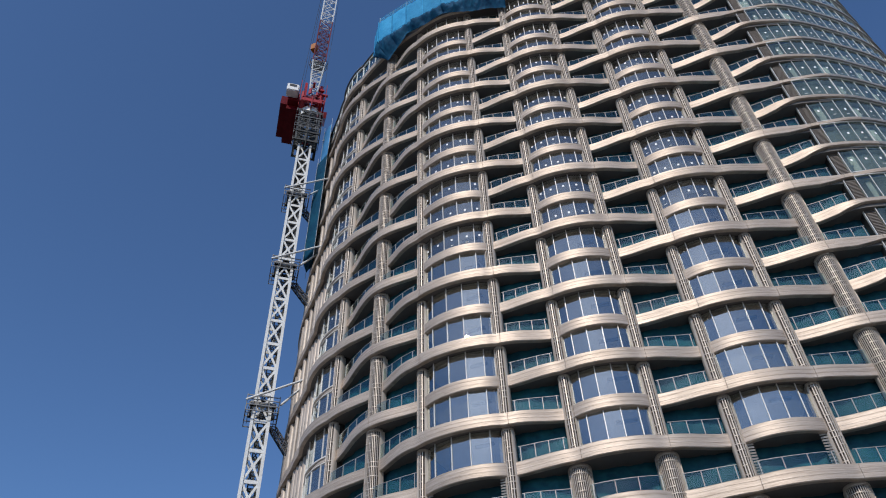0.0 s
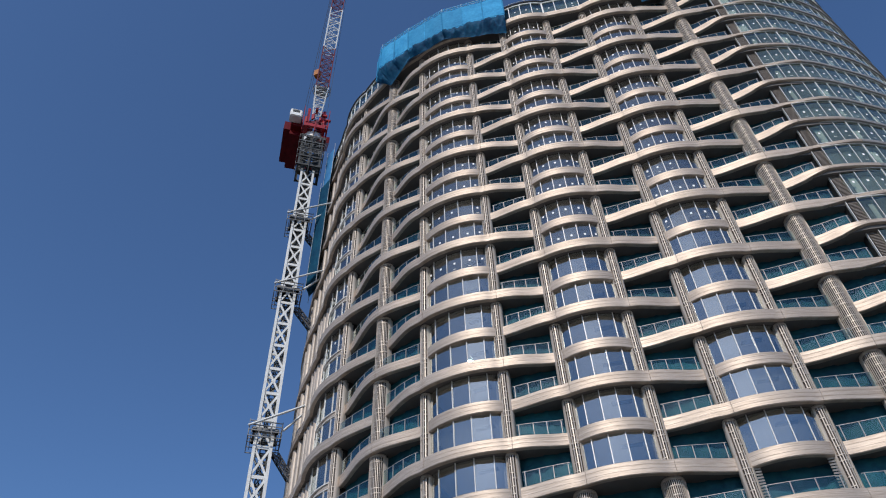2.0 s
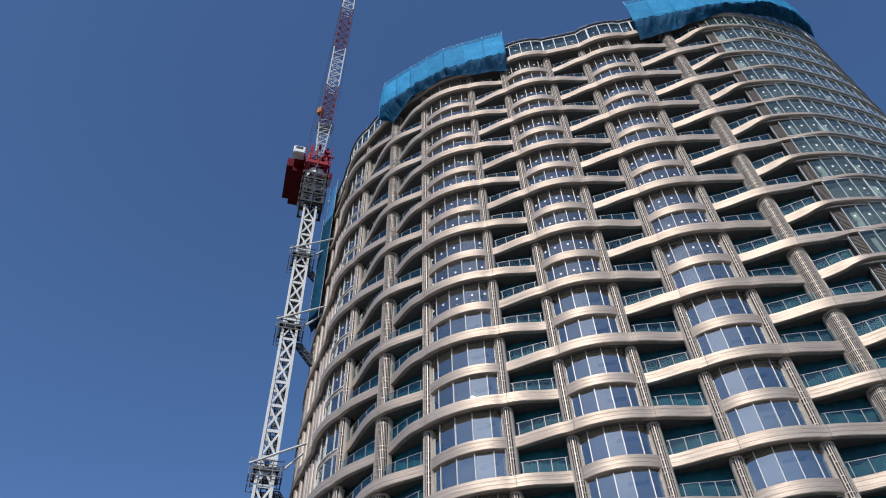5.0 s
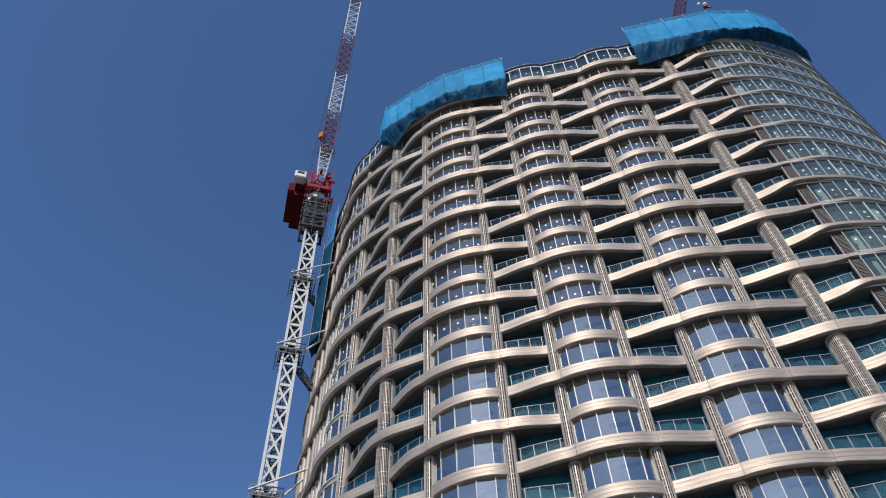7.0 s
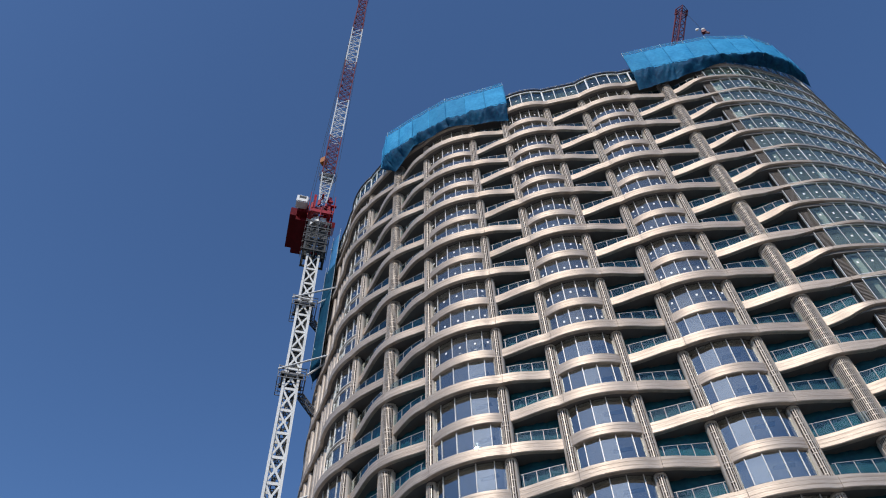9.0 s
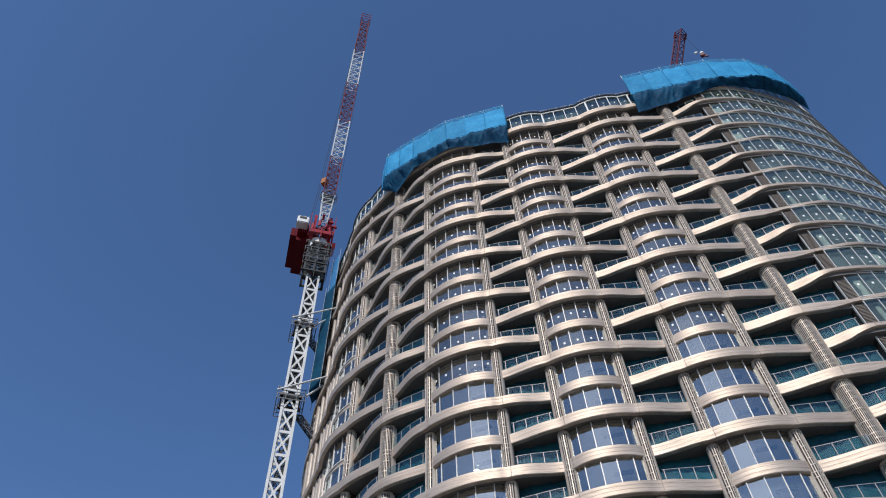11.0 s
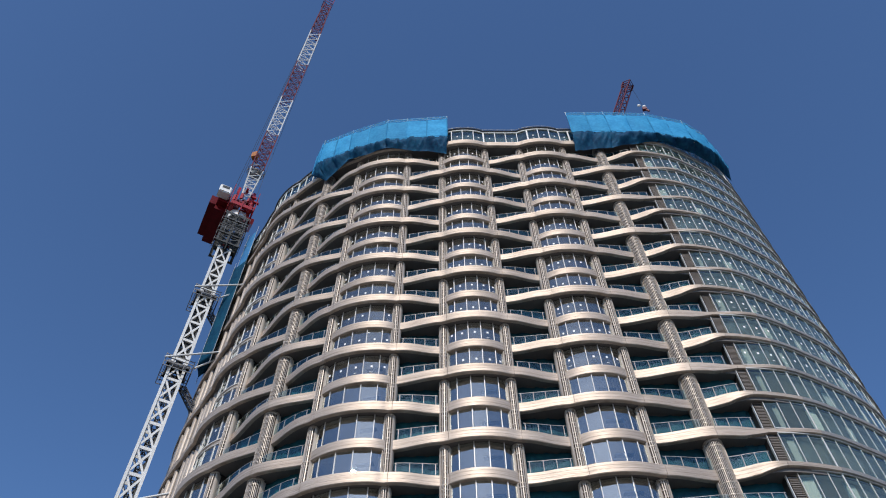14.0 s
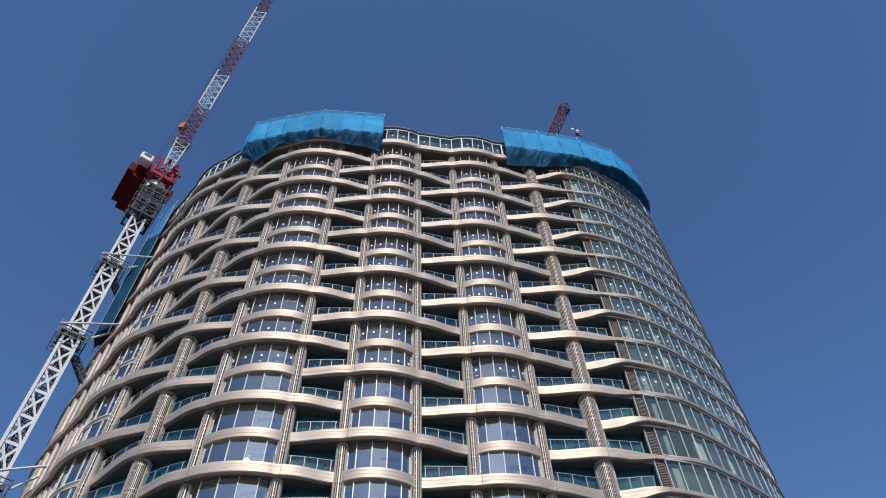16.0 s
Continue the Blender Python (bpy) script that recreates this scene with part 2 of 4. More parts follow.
# bays with windows: first and last station, parity of the storeys on which the slab edge runs in front of the pilasters
BAYS = [(Z1, AT["a"], 0), (AT["c"], AT["d"], 0), (AT["e"], AT["f"], 1), (AT["g"], AT["h"], 0)]
BALCONIES = [(AT["a"], AT["b"]), (AT["b"], AT["c"]), (AT["d"], AT["e"]), (AT["f"], AT["g"]), (AT["h"], AT["i"]), (AT["i"], AT["j"] + 0.02)]
PILASTERS = [("a", 0, 0), ("b", 1, 1), ("c", 0, 0), ("d", 0, 0), ("e", 1, 0), ("f", 1, 0), ("g", 0, 0), ("h", 0, 0), ("i", 1, 1)]
CROWN, LOW = 25, 5


def hermite(a, b, c, d, t):
    """Catmull-Rom through b and c."""
    return 0.5 * (2 * b + (c - a) * t + (2 * a - 5 * b + 4 * c - d) * t * t + (3 * b - a - 3 * c + d) * t ** 3)


def base(u):
    i, t = int(math.floor(u)) % N, u - math.floor(u)
    q = [PLAN[(i + k) % N] for k in (-1, 0, 1, 2)]
    return Vector((hermite(*[r[1] for r in q], t), hermite(*[r[2] for r in q], t)))


def outward(u):
    d = base(u + 0.01) - base(u - 0.01)
    return Vector((d.y, -d.x)).normalized()


BULGE = {}
for first, last, parity in BAYS:
    BULGE[first] = 1


def swing(u, kind):
    """How far the slab edge stands out of the base line at u; kind 0 even, 1 odd, 2 crown."""
    i, t = int(math.floor(u)) % N, u - math.floor(u)
    a, b = PLAN[i][3 + kind], PLAN[(i + 1) % N][3 + kind]
    s = t * t * (3 - 2 * t)
    val = a + (b - a) * s
    if i in BULGE:
        val += (0.48 if (a > 0) else 0.85) * (4 * t * (1 - t)) ** 0.9
    return val


def kind_of(level):
    return 2 if level >= CROWN else level % 2


def edge(u, kind, out=0.0):
    p, w = base(u), outward(u)
    return p + w * (swing(u, kind) + out)


def soffit_z(level):
    return EYE + STOREY * (level - 0.226)


BAND = 0.954


def top_z(level):
    return soffit_z(level) + BAND


def samples(u0, u1, step=0.45):
    n = max(2, int(math.ceil((base(u1) - base(u0)).length / step)))
    return [u0 + (u1 - u0) * i / n for i in range(n + 1)]


def along(us, kind, out, z):
    """Points of the slab edge at us with the outward way of the edge itself."""
    pts = [edge(u, kind, out) for u in us]
    ways = []
    for u in us:
        d = edge(u + 0.01, kind) - edge(u - 0.01, kind)
        ways.append(Vector((d.y, -d.x)).normalized())
    return [(p.x, p.y, z) for p in pts], ways


tower = new("residential_tower")
tagged(tower, "tall curved residential tower with woven champagne metal bands, under construction", "building")

# ---------------------------------------------------------------- ground
# out of view; its tone sets the bounce light on soffits and undersides
gv = [(-2500, -2500, 0), (2500, -2500, 0), (2500, 2500, 0), (-2500, 2500, 0)]
tagged(new("ground", solid("ground", gv, [[0, 1, 2, 3]], M_GROUND)), "unseen ground round the tower's foot, toned for bounce light", "ground", kind="structure")

# ---------------------------------------------------------------- core, slabs, bands
ring = [N * i / 160 for i in range(161)]


def shell(name, out, z0, z1, mat, label=""):
    v, f = [], []
    for u in ring[:-1]:
        p = base(u) + outward(u) * out
        v += [(p.x, p.y, z0), (p.x, p.y, z1)]
    n = len(ring) - 1
    f = [[2 * i, 2 * ((i + 1) % n), 2 * ((i + 1) % n) + 1, 2 * i + 1] for i in range(n)]
    return part(name, solid(name, v, f, mat, True), tower, label)


shell("core_wall", -6.0, 0, soffit_z(CROWN + 1), M_CORE, "plain pale inner wall")
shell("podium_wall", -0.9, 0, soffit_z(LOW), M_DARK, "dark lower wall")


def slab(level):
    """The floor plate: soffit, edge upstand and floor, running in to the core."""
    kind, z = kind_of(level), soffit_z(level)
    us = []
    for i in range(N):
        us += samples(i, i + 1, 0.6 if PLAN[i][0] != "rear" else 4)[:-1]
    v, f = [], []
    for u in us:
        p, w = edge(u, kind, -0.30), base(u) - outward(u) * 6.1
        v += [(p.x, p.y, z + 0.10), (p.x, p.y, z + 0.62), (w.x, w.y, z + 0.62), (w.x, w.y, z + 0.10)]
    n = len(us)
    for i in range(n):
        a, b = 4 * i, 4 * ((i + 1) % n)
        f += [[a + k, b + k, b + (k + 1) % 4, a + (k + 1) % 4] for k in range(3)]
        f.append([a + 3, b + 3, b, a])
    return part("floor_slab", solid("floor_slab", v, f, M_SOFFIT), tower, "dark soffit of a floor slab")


PROFILE = [(-0.34, 0.0), (-0.05, 0.0), (0.0, 0.05), (0.0, 0.30), (-0.010, 0.315), (-0.010, 0.340), (0.0, 0.355),
           (0.0, 0.61), (-0.010, 0.625), (-0.010, 0.650), (0.0, 0.665), (0.0, 0.904), (-0.05, BAND), (-0.34, BAND)]
THIN_FROM = AT["j"] - 0.45


K_SLIM = AT["k"]


def slim(u):
    """Share by which the band is slimmer along the glass wall."""
    if AT["i"] <= u < N - 6:
        return 0.60 * min(1, max(0, (u - THIN_FROM) / 0.5))
    return 0.0


def band(level, holder):
    kind, z = kind_of(level), soffit_z(level)
    joints = [i + (0.06 if 2 <= i < AT["k"] else 0) for i in range(N)] + [N]
    for i, u0 in enumerate(joints[:-1]):
        u1 = joints[i + 1]
        rear = PLAN[i][0] == "rear"
        us = samples(u0, u1, 0.4 if not rear else 3)
        gap = 0.011 / max(0.5, (base(u1) - base(u0)).length)
        us[0], us[-1] = us[0] + gap, us[-1] - gap
        pts, ways = along(us, kind, 0.0, z)
        cut = [slim(u) for u in us]
        v, f = sweep(pts, ways, PROFILE, shape=lambda i, o, up: (o, BAND / 2 + (up - BAND / 2) * (1 - cut[i]) + 0.245 * cut[i]))
        part("band_panel", solid("band_panel", v, f, M_SLIM if K_SLIM <= i < N - 6 else M_BAND, 25), holder)


for level in range(1, CROWN + 1):
    band(level, slab(level))


# ---------------------------------------------------------------- pilasters
def grille(width, height):
    """Half-round pilaster with its front at y = 0."""
    r = width / 2
    depth = r * 1.05
    cv, cf = [], []
    k = 14
    for i in range(k + 1):
        t = math.pi * i / k
        x, y = -math.cos(t) * (r - 0.14), depth - math.sin(t) * (depth - 0.14)
        cv += [(x, y, 0), (x, y, height)]
    cv += [(r - 0.07, depth + 0.22, 0), (r - 0.07, depth + 0.22, height), (-r + 0.07, depth + 0.22, 0), (-r + 0.07, depth + 0.22, height)]
    m = len(cv) // 2
    cf = [[2 * i, 2 * ((i + 1) % m), 2 * ((i + 1) % m) + 1, 2 * i + 1] for i in range(m)]
    cf += [[2 * i for i in reversed(range(m))], [2 * i + 1 for i in range(m)]]
    # smooth casing on both flanks, closed by a rounded cap; the recess between holds slats and rungs
    flank = 0.25 if width < 1.3 else 0.10
    hv, hf = [], []

    def wrap(v, f, angles, rad, profile, z, tail=0):
        pts = [(-math.cos(q) * rad, depth - math.sin(q) * (depth - r + rad), z) for q in angles]
        ways = [Vector((-math.cos(q), -math.sin(q))) for q in angles]
        if tail < 0:
            pts, ways = [(-rad, depth + 0.2, z)] + pts, [Vector((-1, 0))] + ways
        if tail > 0:
            pts, ways = pts + [(rad, depth + 0.2, z)], ways + [Vector((1, 0))]
        a, c = sweep(pts, ways, profile)
        o = len(v)
        v += a
        f += [[o + q for q in face] for face in c]

    body = height - 0.30
    shellp = [(-0.09, 0), (-0.015, 0), (0.0, 0.02), (0.0, body), (-0.09, body)]
    wrap(hv, hf, [math.pi * flank * q / 8 for q in range(9)], r, shellp, 0, -1)
    wrap(hv, hf, [math.pi * (1 - flank + flank * q / 8) for q in range(9)], r, shellp, 0, 1)
    capp = [(-0.16, 0), (0.004, 0), (0.004, 0.10), (-0.03, 0.19), (-0.09, 0.25), (-0.16, 0.28)]
    wrap(hv, hf, [math.pi * q / 18 for q in range(19)], r, capp, body)
    sv, sf = [], []
    n, sw = (3, 0.032) if width < 1.3 else (13, 0.018)
    for i in range(n):
        t = math.pi * (flank + (1 - 2 * flank) * (i + 1) / (n + 1))
        x, y = -math.cos(t) * (r - 0.05), depth - math.sin(t) * (depth - 0.05)
        turn = pose(x, y, 0, 0, 0, math.degrees(math.atan2(-math.sin(t), -math.cos(t))))
        box_data(sv, sf, (-0.04, -sw, 0.0), (0.02, sw, body + 0.05), turn)
    rv, rf = [], []
    pick = random.Random(int(width * 100) + int(height * 10))
    gap = 0.5 if width < 1.3 else 0.62
    z = 0.15
    while z < body - 0.1:
        lo, hi = flank, 1 - flank
        if pick.random() < (0.7 if width < 1.3 else 0.5):
            lo, hi = pick.choice(((flank, 0.5), (0.5, 1 - flank), (0.37, 0.63)))
        wrap(rv, rf, [math.pi * (lo + (hi - lo) * q / 6) for q in range(7)], r, [(-0.09, 0), (-0.02, 0), (-0.02, 0.036), (-0.09, 0.036)], z)
        z += gap * pick.uniform(0.6, 1.3)
    return (solid("pilaster", cv, cf, M_RECESS), solid("casing", hv, hf, M_SLAT, 35), solid("slats", sv, sf, M_BRACKET), solid("bracketing", rv, rf, M_SLAT))


GRILLES = {}


def pilaster(u, level, storeys, width):
    """Stands on the band storeys below and reaches up to the soffit at level."""
    z0, z1 = top_z(level - storeys) - 0.2, soffit_z(level) + 0.19
    key = (width, storeys)
    if key not in GRILLES:
        GRILLES[key] = grille(width, z1 - z0)
    core, casing, slats, rings = GRILLES[key]
    w = outward(u)
    p = base(u) + w * 0.12
    m = Matrix.Translation((p.x, p.y, z0)) @ Matrix.Rotation(math.atan2(w.x, -w.y) * (0.4 if u <= AT["a"] else 1), 4, "Z")
    ob = part("pilaster", core, tower, "half-round pilaster with a recessed lattice strip", m)
    part("casing", casing, ob, "smooth pale champagne metal casing")
    part("slats", slats, ob, kind="stuff")
    part("bracketing", rings, ob, kind="stuff")


for name, parity, fat in PILASTERS:
    u = AT[name]
    for level in range(LOW + 1, CROWN + 1):
        if level % 2 != parity:
            continue
        low = level <= (7 if parity else 6)
        pilaster(u, level, 2, 1.5 if (fat or low) else 0.9)
    if not parity:
        pilaster(u, CROWN, 1, 0.95)


def tube(radius, height):
    """Smooth upright tube with a rounded head and a narrow joint half-way."""
    v, f = [], []
    n = 14
    rings = [(0, 1), (height * 0.49, 1), (height * 0.49, 0.96), (height * 0.50, 0.96), (height * 0.50, 1), (height - 0.25, 1), (height - 0.08, 0.86), (height, 0.5)]
    for z, q in rings:
        v += [(radius * q * math.cos(2 * math.pi * k / n), radius * q * math.sin(2 * math.pi * k / n), z) for k in range(n)]
    for a in range(len(rings) - 1):
        f += [[a * n + k, a * n + (k + 1) % n, (a + 1) * n + (k + 1) % n, (a + 1) * n + k] for k in range(n)]
    f += [list(range(n - 1, -1, -1)), [(len(rings) - 1) * n + k for k in range(n)]]
    return solid("corner_tube", v, f, M_TUBE, 40)


# close bundle of tubes at the tower's far corner
TUBES = {r: tube(r, 2 * STOREY - BAND + 0.33) for r in (0.37, 0.30)}
for u, r in ((Z1 - 0.02, 0.37), (Z1 - 0.27, 0.37), (Z1 - 0.53, 0.37), (Z1 - 0.80, 0.30), (X1 + 0.75, 0.30), (X1 + 0.35, 0.37), (X1 + 0.05, 0.37), (X1 - 0.35, 0.37)):
    for level in range(LOW + 1, CROWN + 1, 2):
        p = base(u) + outward(u) * (0.08 - r)
        part("corner_tube", TUBES[r], tower, "smooth pale champagne metal tube", Matrix.Translation((p.x, p.y, top_z(level - 2) - 0.25)))


# ---------------------------------------------------------------- bay windows
rnd = random.Random(7)


def strip(us, kind, out, z0, z1, thick, off=None):
    pts, ways = [], []
    for u in us:
        p, w = base(u), outward(u)
        q = p + w * off(u)
        pts.append((q.x, q.y, z0))
        ways.append(w)
    return sweep(pts, ways, [(-thick / 2, 0), (thick / 2, 0), (thick / 2, z1 - z0), (-thick / 2, z1 - z0)])


def window_line(first):
    """The glass of a bay bows out between its pilasters."""
    def off(u):
        t = u - first
        return -0.48 + 0.84 * (4 * max(0, t) * max(0, 1 - t)) ** 0.9
    return off


def glazing(name, label, us, off, z0, z1, glass_mat, sticker, sill=0.10, wide=(), head=0.07, bars=None, slim_bar=0.0):
    """A run of panes between uprights, with a head and a sill rail; us are the uprights."""
    bars = bars or M_MULLION
    fine = []
    for a, b in zip(us[:-1], us[1:]):
        fine += [a, (a + b) / 2]
    fine.append(us[-1])
    v, f = strip(fine, 0, 0, z0, z0 + sill, 0.14, off)
    v2, f2 = strip(fine, 0, 0, z1 - head, z1, 0.14, off)
    holder = part(name, solid("sill_rail", v, f, bars), tower, label)
    part("head_rail", solid("head_rail", v2, f2, bars), holder)
    for i, u in enumerate(us):
        p, w = base(u) + outward(u) * off(u), outward(u)
        turn = Matrix.Translation((p.x, p.y, 0)) @ Matrix.Rotation(math.atan2(w.x, -w.y), 4, "Z")
        mv, mf = [], []
        hw = 0.09 if i in wide else (0.045 if head > 0.2 else 0.03)
        deep = 0.06
        if slim_bar:
            hw, deep = (0.06 if i in wide else slim_bar), 0.014
        box_data(mv, mf, (-hw, -deep, z0 + sill), (hw, 0.06, z1 - head), turn)
        part("mullion", solid("mullion", mv, mf, bars), holder)
    for i, (a, b) in enumerate(zip(us[:-1], us[1:])):
        pa, pb = base(a) + outward(a) * off(a), base(b) + outward(b) * off(b)
        d = (pb - pa).normalized()
        out = Vector((d.y, -d.x))
        pa, pb = pa + d * 0.03, pb - d * 0.03
        jx = rnd.uniform(-0.016, 0.016)
        pv = [(pa.x, pa.y, z0 + sill), (pb.x + out.x * jx, pb.y + out.y * jx, z0 + sill), (pb.x + out.x * jx, pb.y + out.y * jx, z1 - head), (pa.x, pa.y, z1 - head)]
        back = [(x - out.x * 0.02, y - out.y * 0.02, z) for x, y, z in pv]
        pane = part("pane", solid("pane", pv + back, [[0, 1, 2, 3], [7, 6, 5, 4], [0, 4, 5, 1], [1, 5, 6, 2], [2, 6, 7, 3], [3, 7, 4, 0]], glass_mat), holder)
        pane.visible_shadow = False
        if sticker > 0 and rnd.random() < sticker:
            c = pa.lerp(pb, 0.52) + out * 0.006
            zc = z0 + (z1 - z0) * 0.50
            hw, hh = 0.085, 0.11
            q = [(c.x - d.x * hw, c.y - d.y * hw, zc - hh), (c.x + d.x * hw, c.y + d.y * hw, zc - hh), (c.x + d.x * hw, c.y + d.y * hw, zc + hh), (c.x - d.x * hw, c.y - d.y * hw, zc + hh)]
            q += [(x + out.x * 0.003, y + out.y * 0.003, z) for x, y, z in q]
            qf = [[3, 2, 1, 0], [4, 5, 6, 7], [0, 1, 5, 4], [1, 2, 6, 5], [2, 3, 7, 6], [3, 0, 4, 7]]
            if rnd.random() < 0.6:
                turn = Matrix.Translation((c.x, c.y, zc)) @ Matrix.Rotation(math.atan2(out.x, -out.y), 4, "Z")
                bv, bf = [], []
                box_data(bv, bf, (-0.13, -0.003, -0.71), (0.12, 0.0, -0.66), turn)
                part("sticker", solid("sticker", bv, bf, M_STICKER), holder, "narrow white sticker")
            part("sticker", solid("sticker", q, qf, M_STICKER), holder, "square white sticker")
    return holder


def curtain(ua, ub, off, depth, z0, z1):
    """A hanging pleated cloth just behind the glass."""
    n = 14
    pts, ways = [], []
    for i in range(n + 1):
        u = ua + (ub - ua) * i / n
        w = outward(u)
        q = base(u) + w * (off(u) - depth + 0.05 * (-1) ** i)
        pts.append((q.x, q.y, z0))
        ways.append(w)
    v, f = sweep(pts, ways, [(0, 0), (0.01, 0), (0.01, z1 - z0), (0, z1 - z0)])
    return part("curtain", solid("curtain", v, f, M_CURTAIN), tower, "pale hanging curtain")


def sheer(us, off, z0, z1):
    """Thin sheet added across a window from side to side to lighten its glass."""
    n = len(us) * 3
    pts, ways = [], []
    for i in range(n + 1):
        u = us[0] + (us[-1] - us[0]) * i / n
        w = outward(u)
        q = base(u) + w * (off(u) - 0.45 + 0.04 * math.sin(i * 1.9))
        pts.append((q.x, q.y, z0))
        ways.append(w)
    v, f = [], []
    for p in pts:
        v += [p, (p[0], p[1], z1)]
    f = [[2 * i, 2 * i + 2, 2 * i + 3, 2 * i + 1] for i in range(n)]
    part("sheer_blind", solid("sheer_blind", v, f, M_SHEER, True), tower, "thin pale sheet added to lighten the glass")


for first, last, parity in BAYS:
    off = window_line(first)
    length = (base(last) - base(first)).length
    lo, hi = first + 0.40 / length, last - 0.40 / length
    us = [lo + (hi - lo) * q for q in (0, 0.15, 0.385, 0.615, 0.85, 1)]
    for level in range(7, CROWN):
        z0, z1 = top_z(level) - 0.3, soffit_z(level + 1) + 0.22
        glazing("bay_window", "bowed bay window with tall panes and pale mullions", us, off, z0, z1, M_GLASS if level >= 13 else M_GLASS_LOW, 0.95 if level >= 13 else 0.0)
        if rnd.random() < 0.5 and first != Z1:
            curtain(hi - (hi - lo) * 0.06, hi, off, 0.25, z0, z1)
        if rnd.random() < 0.45 and first != Z1:
            sheer(us, off, z0, z1)


# return walls beside the bays and round the balconies
def return_wall(u, z0, z1, mat, a=-0.45, b=-6.0, name="return_wall", half=0.16):
    p, w = base(u), outward(u)
    turn = Matrix.Translation((p.x, p.y, 0)) @ Matrix.Rotation(math.atan2(w.x, -w.y), 4, "Z")
    v, f = [], []
    box_data(v, f, (-half, -a, z0), (half, -b, z1), turn)
    return part(name, solid(name, v, f, mat), tower)


# near-black by colour, standing in for the shaded gap behind each pilaster
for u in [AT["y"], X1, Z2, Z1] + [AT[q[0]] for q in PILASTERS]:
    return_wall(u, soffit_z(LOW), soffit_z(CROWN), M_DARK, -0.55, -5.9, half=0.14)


# ---------------------------------------------------------------- balconies
def rail_line(us, kind, out, z):
    """The railing keeps a calmer line than the slab edge, set back from it."""
    return [(*(base(u) + outward(u) * (0.45 * swing(u, kind) - 0.30 + out)), z) for u in us], [outward(u) for u in us]


def balcony(ua, ub, level):
    kind = kind_of(level)
    length = (base(ub) - base(ua)).length
    a, b = ua + 0.50 / length, ub - 0.50 / length
    z0 = top_z(level) + 0.14
    us = samples(a, b, 0.4)
    pts, ways = rail_line(us, kind, 0.0, z0 + 1.0)
    v, f = sweep(pts, ways, [(-0.018, 0), (0.018, 0), (0.018, 0.03), (-0.018, 0.03)])
    rail = part("balcony_railing", solid("handrail", v, f, M_RAIL), tower, "glass balcony railing with pale metal posts")
    n = 4
    ps = [a + (b - a) * (i + 0.15) / (n - 0.7) for i in range(n)]
    for u in ps:
        w = outward(u)
        p = base(u) + w * (0.45 * swing(u, kind) - 0.30)
        turn = Matrix.Translation((p.x, p.y, 0)) @ Matrix.Rotation(math.atan2(w.x, -w.y), 4, "Z")
        v, f = [], []
        box_data(v, f, (-0.022, -0.04, z0 - 0.28), (0.022, 0.04, z0 + 1.0), turn)
        part("post", solid("post", v, f, M_RAIL), rail)
    ends = [a] + ps + [b]
    for p0, p1 in zip(ends[:-1], ends[1:]):
        q = [p0 + (p1 - p0) * t for t in (0.03, 0.35, 0.65, 0.97)]
        pts, ways = rail_line(q, kind, 0.02, z0 - 0.16)
        v, f = sweep(pts, ways, [(-0.008, 0), (0.008, 0), (0.008, 1.15), (-0.008, 1.15)])
        g = part("glass_panel", solid("glass_panel", v, f, M_RAILGLASS), rail)
        g.visible_shadow = False
    # protective sheet hung across the back of the balcony
    n = 16
    zs0, zs1 = soffit_z(level) + 0.62, soffit_z(level + 1) + 0.1
    ph = rnd.uniform(0, 6)
    v, f = [], []
    for i in range(n + 1):
        u = ua + (ub - ua) * i / n
        p, w = base(u), outward(u)
        for j in range(5):
            d = -1.15 + 0.06 * math.sin(i * 1.3 + ph + j * 0.6) + 0.04 * math.sin(i * 2.9 + j)
            q = p + w * d
            v.append((q.x, q.y, zs0 + (zs1 - zs0) * j / 4))
    for i in range(n):
        for j in range(4):
            k = i * 5 + j
            f.append([k, k + 5, k + 6, k + 1])
    part("balcony_sheet", solid("balcony_sheet", v, f, M_TEAL, True), tower, "teal protective sheet behind the balcony")


for ua, ub in BALCONIES:
    for level in range(LOW, CROWN):
        balcony(ua, ub, level)
for first, last, parity in BAYS:
    for level in range(LOW, 7):
        balcony(first, last, level)
        if level == 6 and not parity:
            for u, s in ((first, 1), (last, -1)):
                length = (base(last) - base(first)).length
                p0 = u + s * 0.62 / length
                for j in range(12):
                    z = top_z(6) + 0.15 + j * 0.19
                    p, w = base(p0), outward(p0)
                    turn = Matrix.Translation((p.x, p.y, z)) @ Matrix.Rotation(math.atan2(w.x, -w.y), 4, "Z") @ pose(0, 0, 0, 25)
                    v, f = [], []
                    box_data(v, f, (-0.22, 0.25, 0), (0.22, 0.33, 0.10), turn)
                    part("louvre_blade", solid("louvre_blade", v, f, M_RAIL), tower)

# ---------------------------------------------------------------- glass wall and crown
J, K = AT["j"], AT["k"]
WALL_END = AT["wall"] + 3
wall_us = [J + 0.21 + (K - J - 0.21) * i / 3 for i in range(4)]
u = float(K)
while u < WALL_END:
    u += 1.22 / max(0.5, (base(math.floor(u) + 1) - base(math.floor(u))).length)
    wall_us.append(u)


def wall_off(u):
    return -0.10


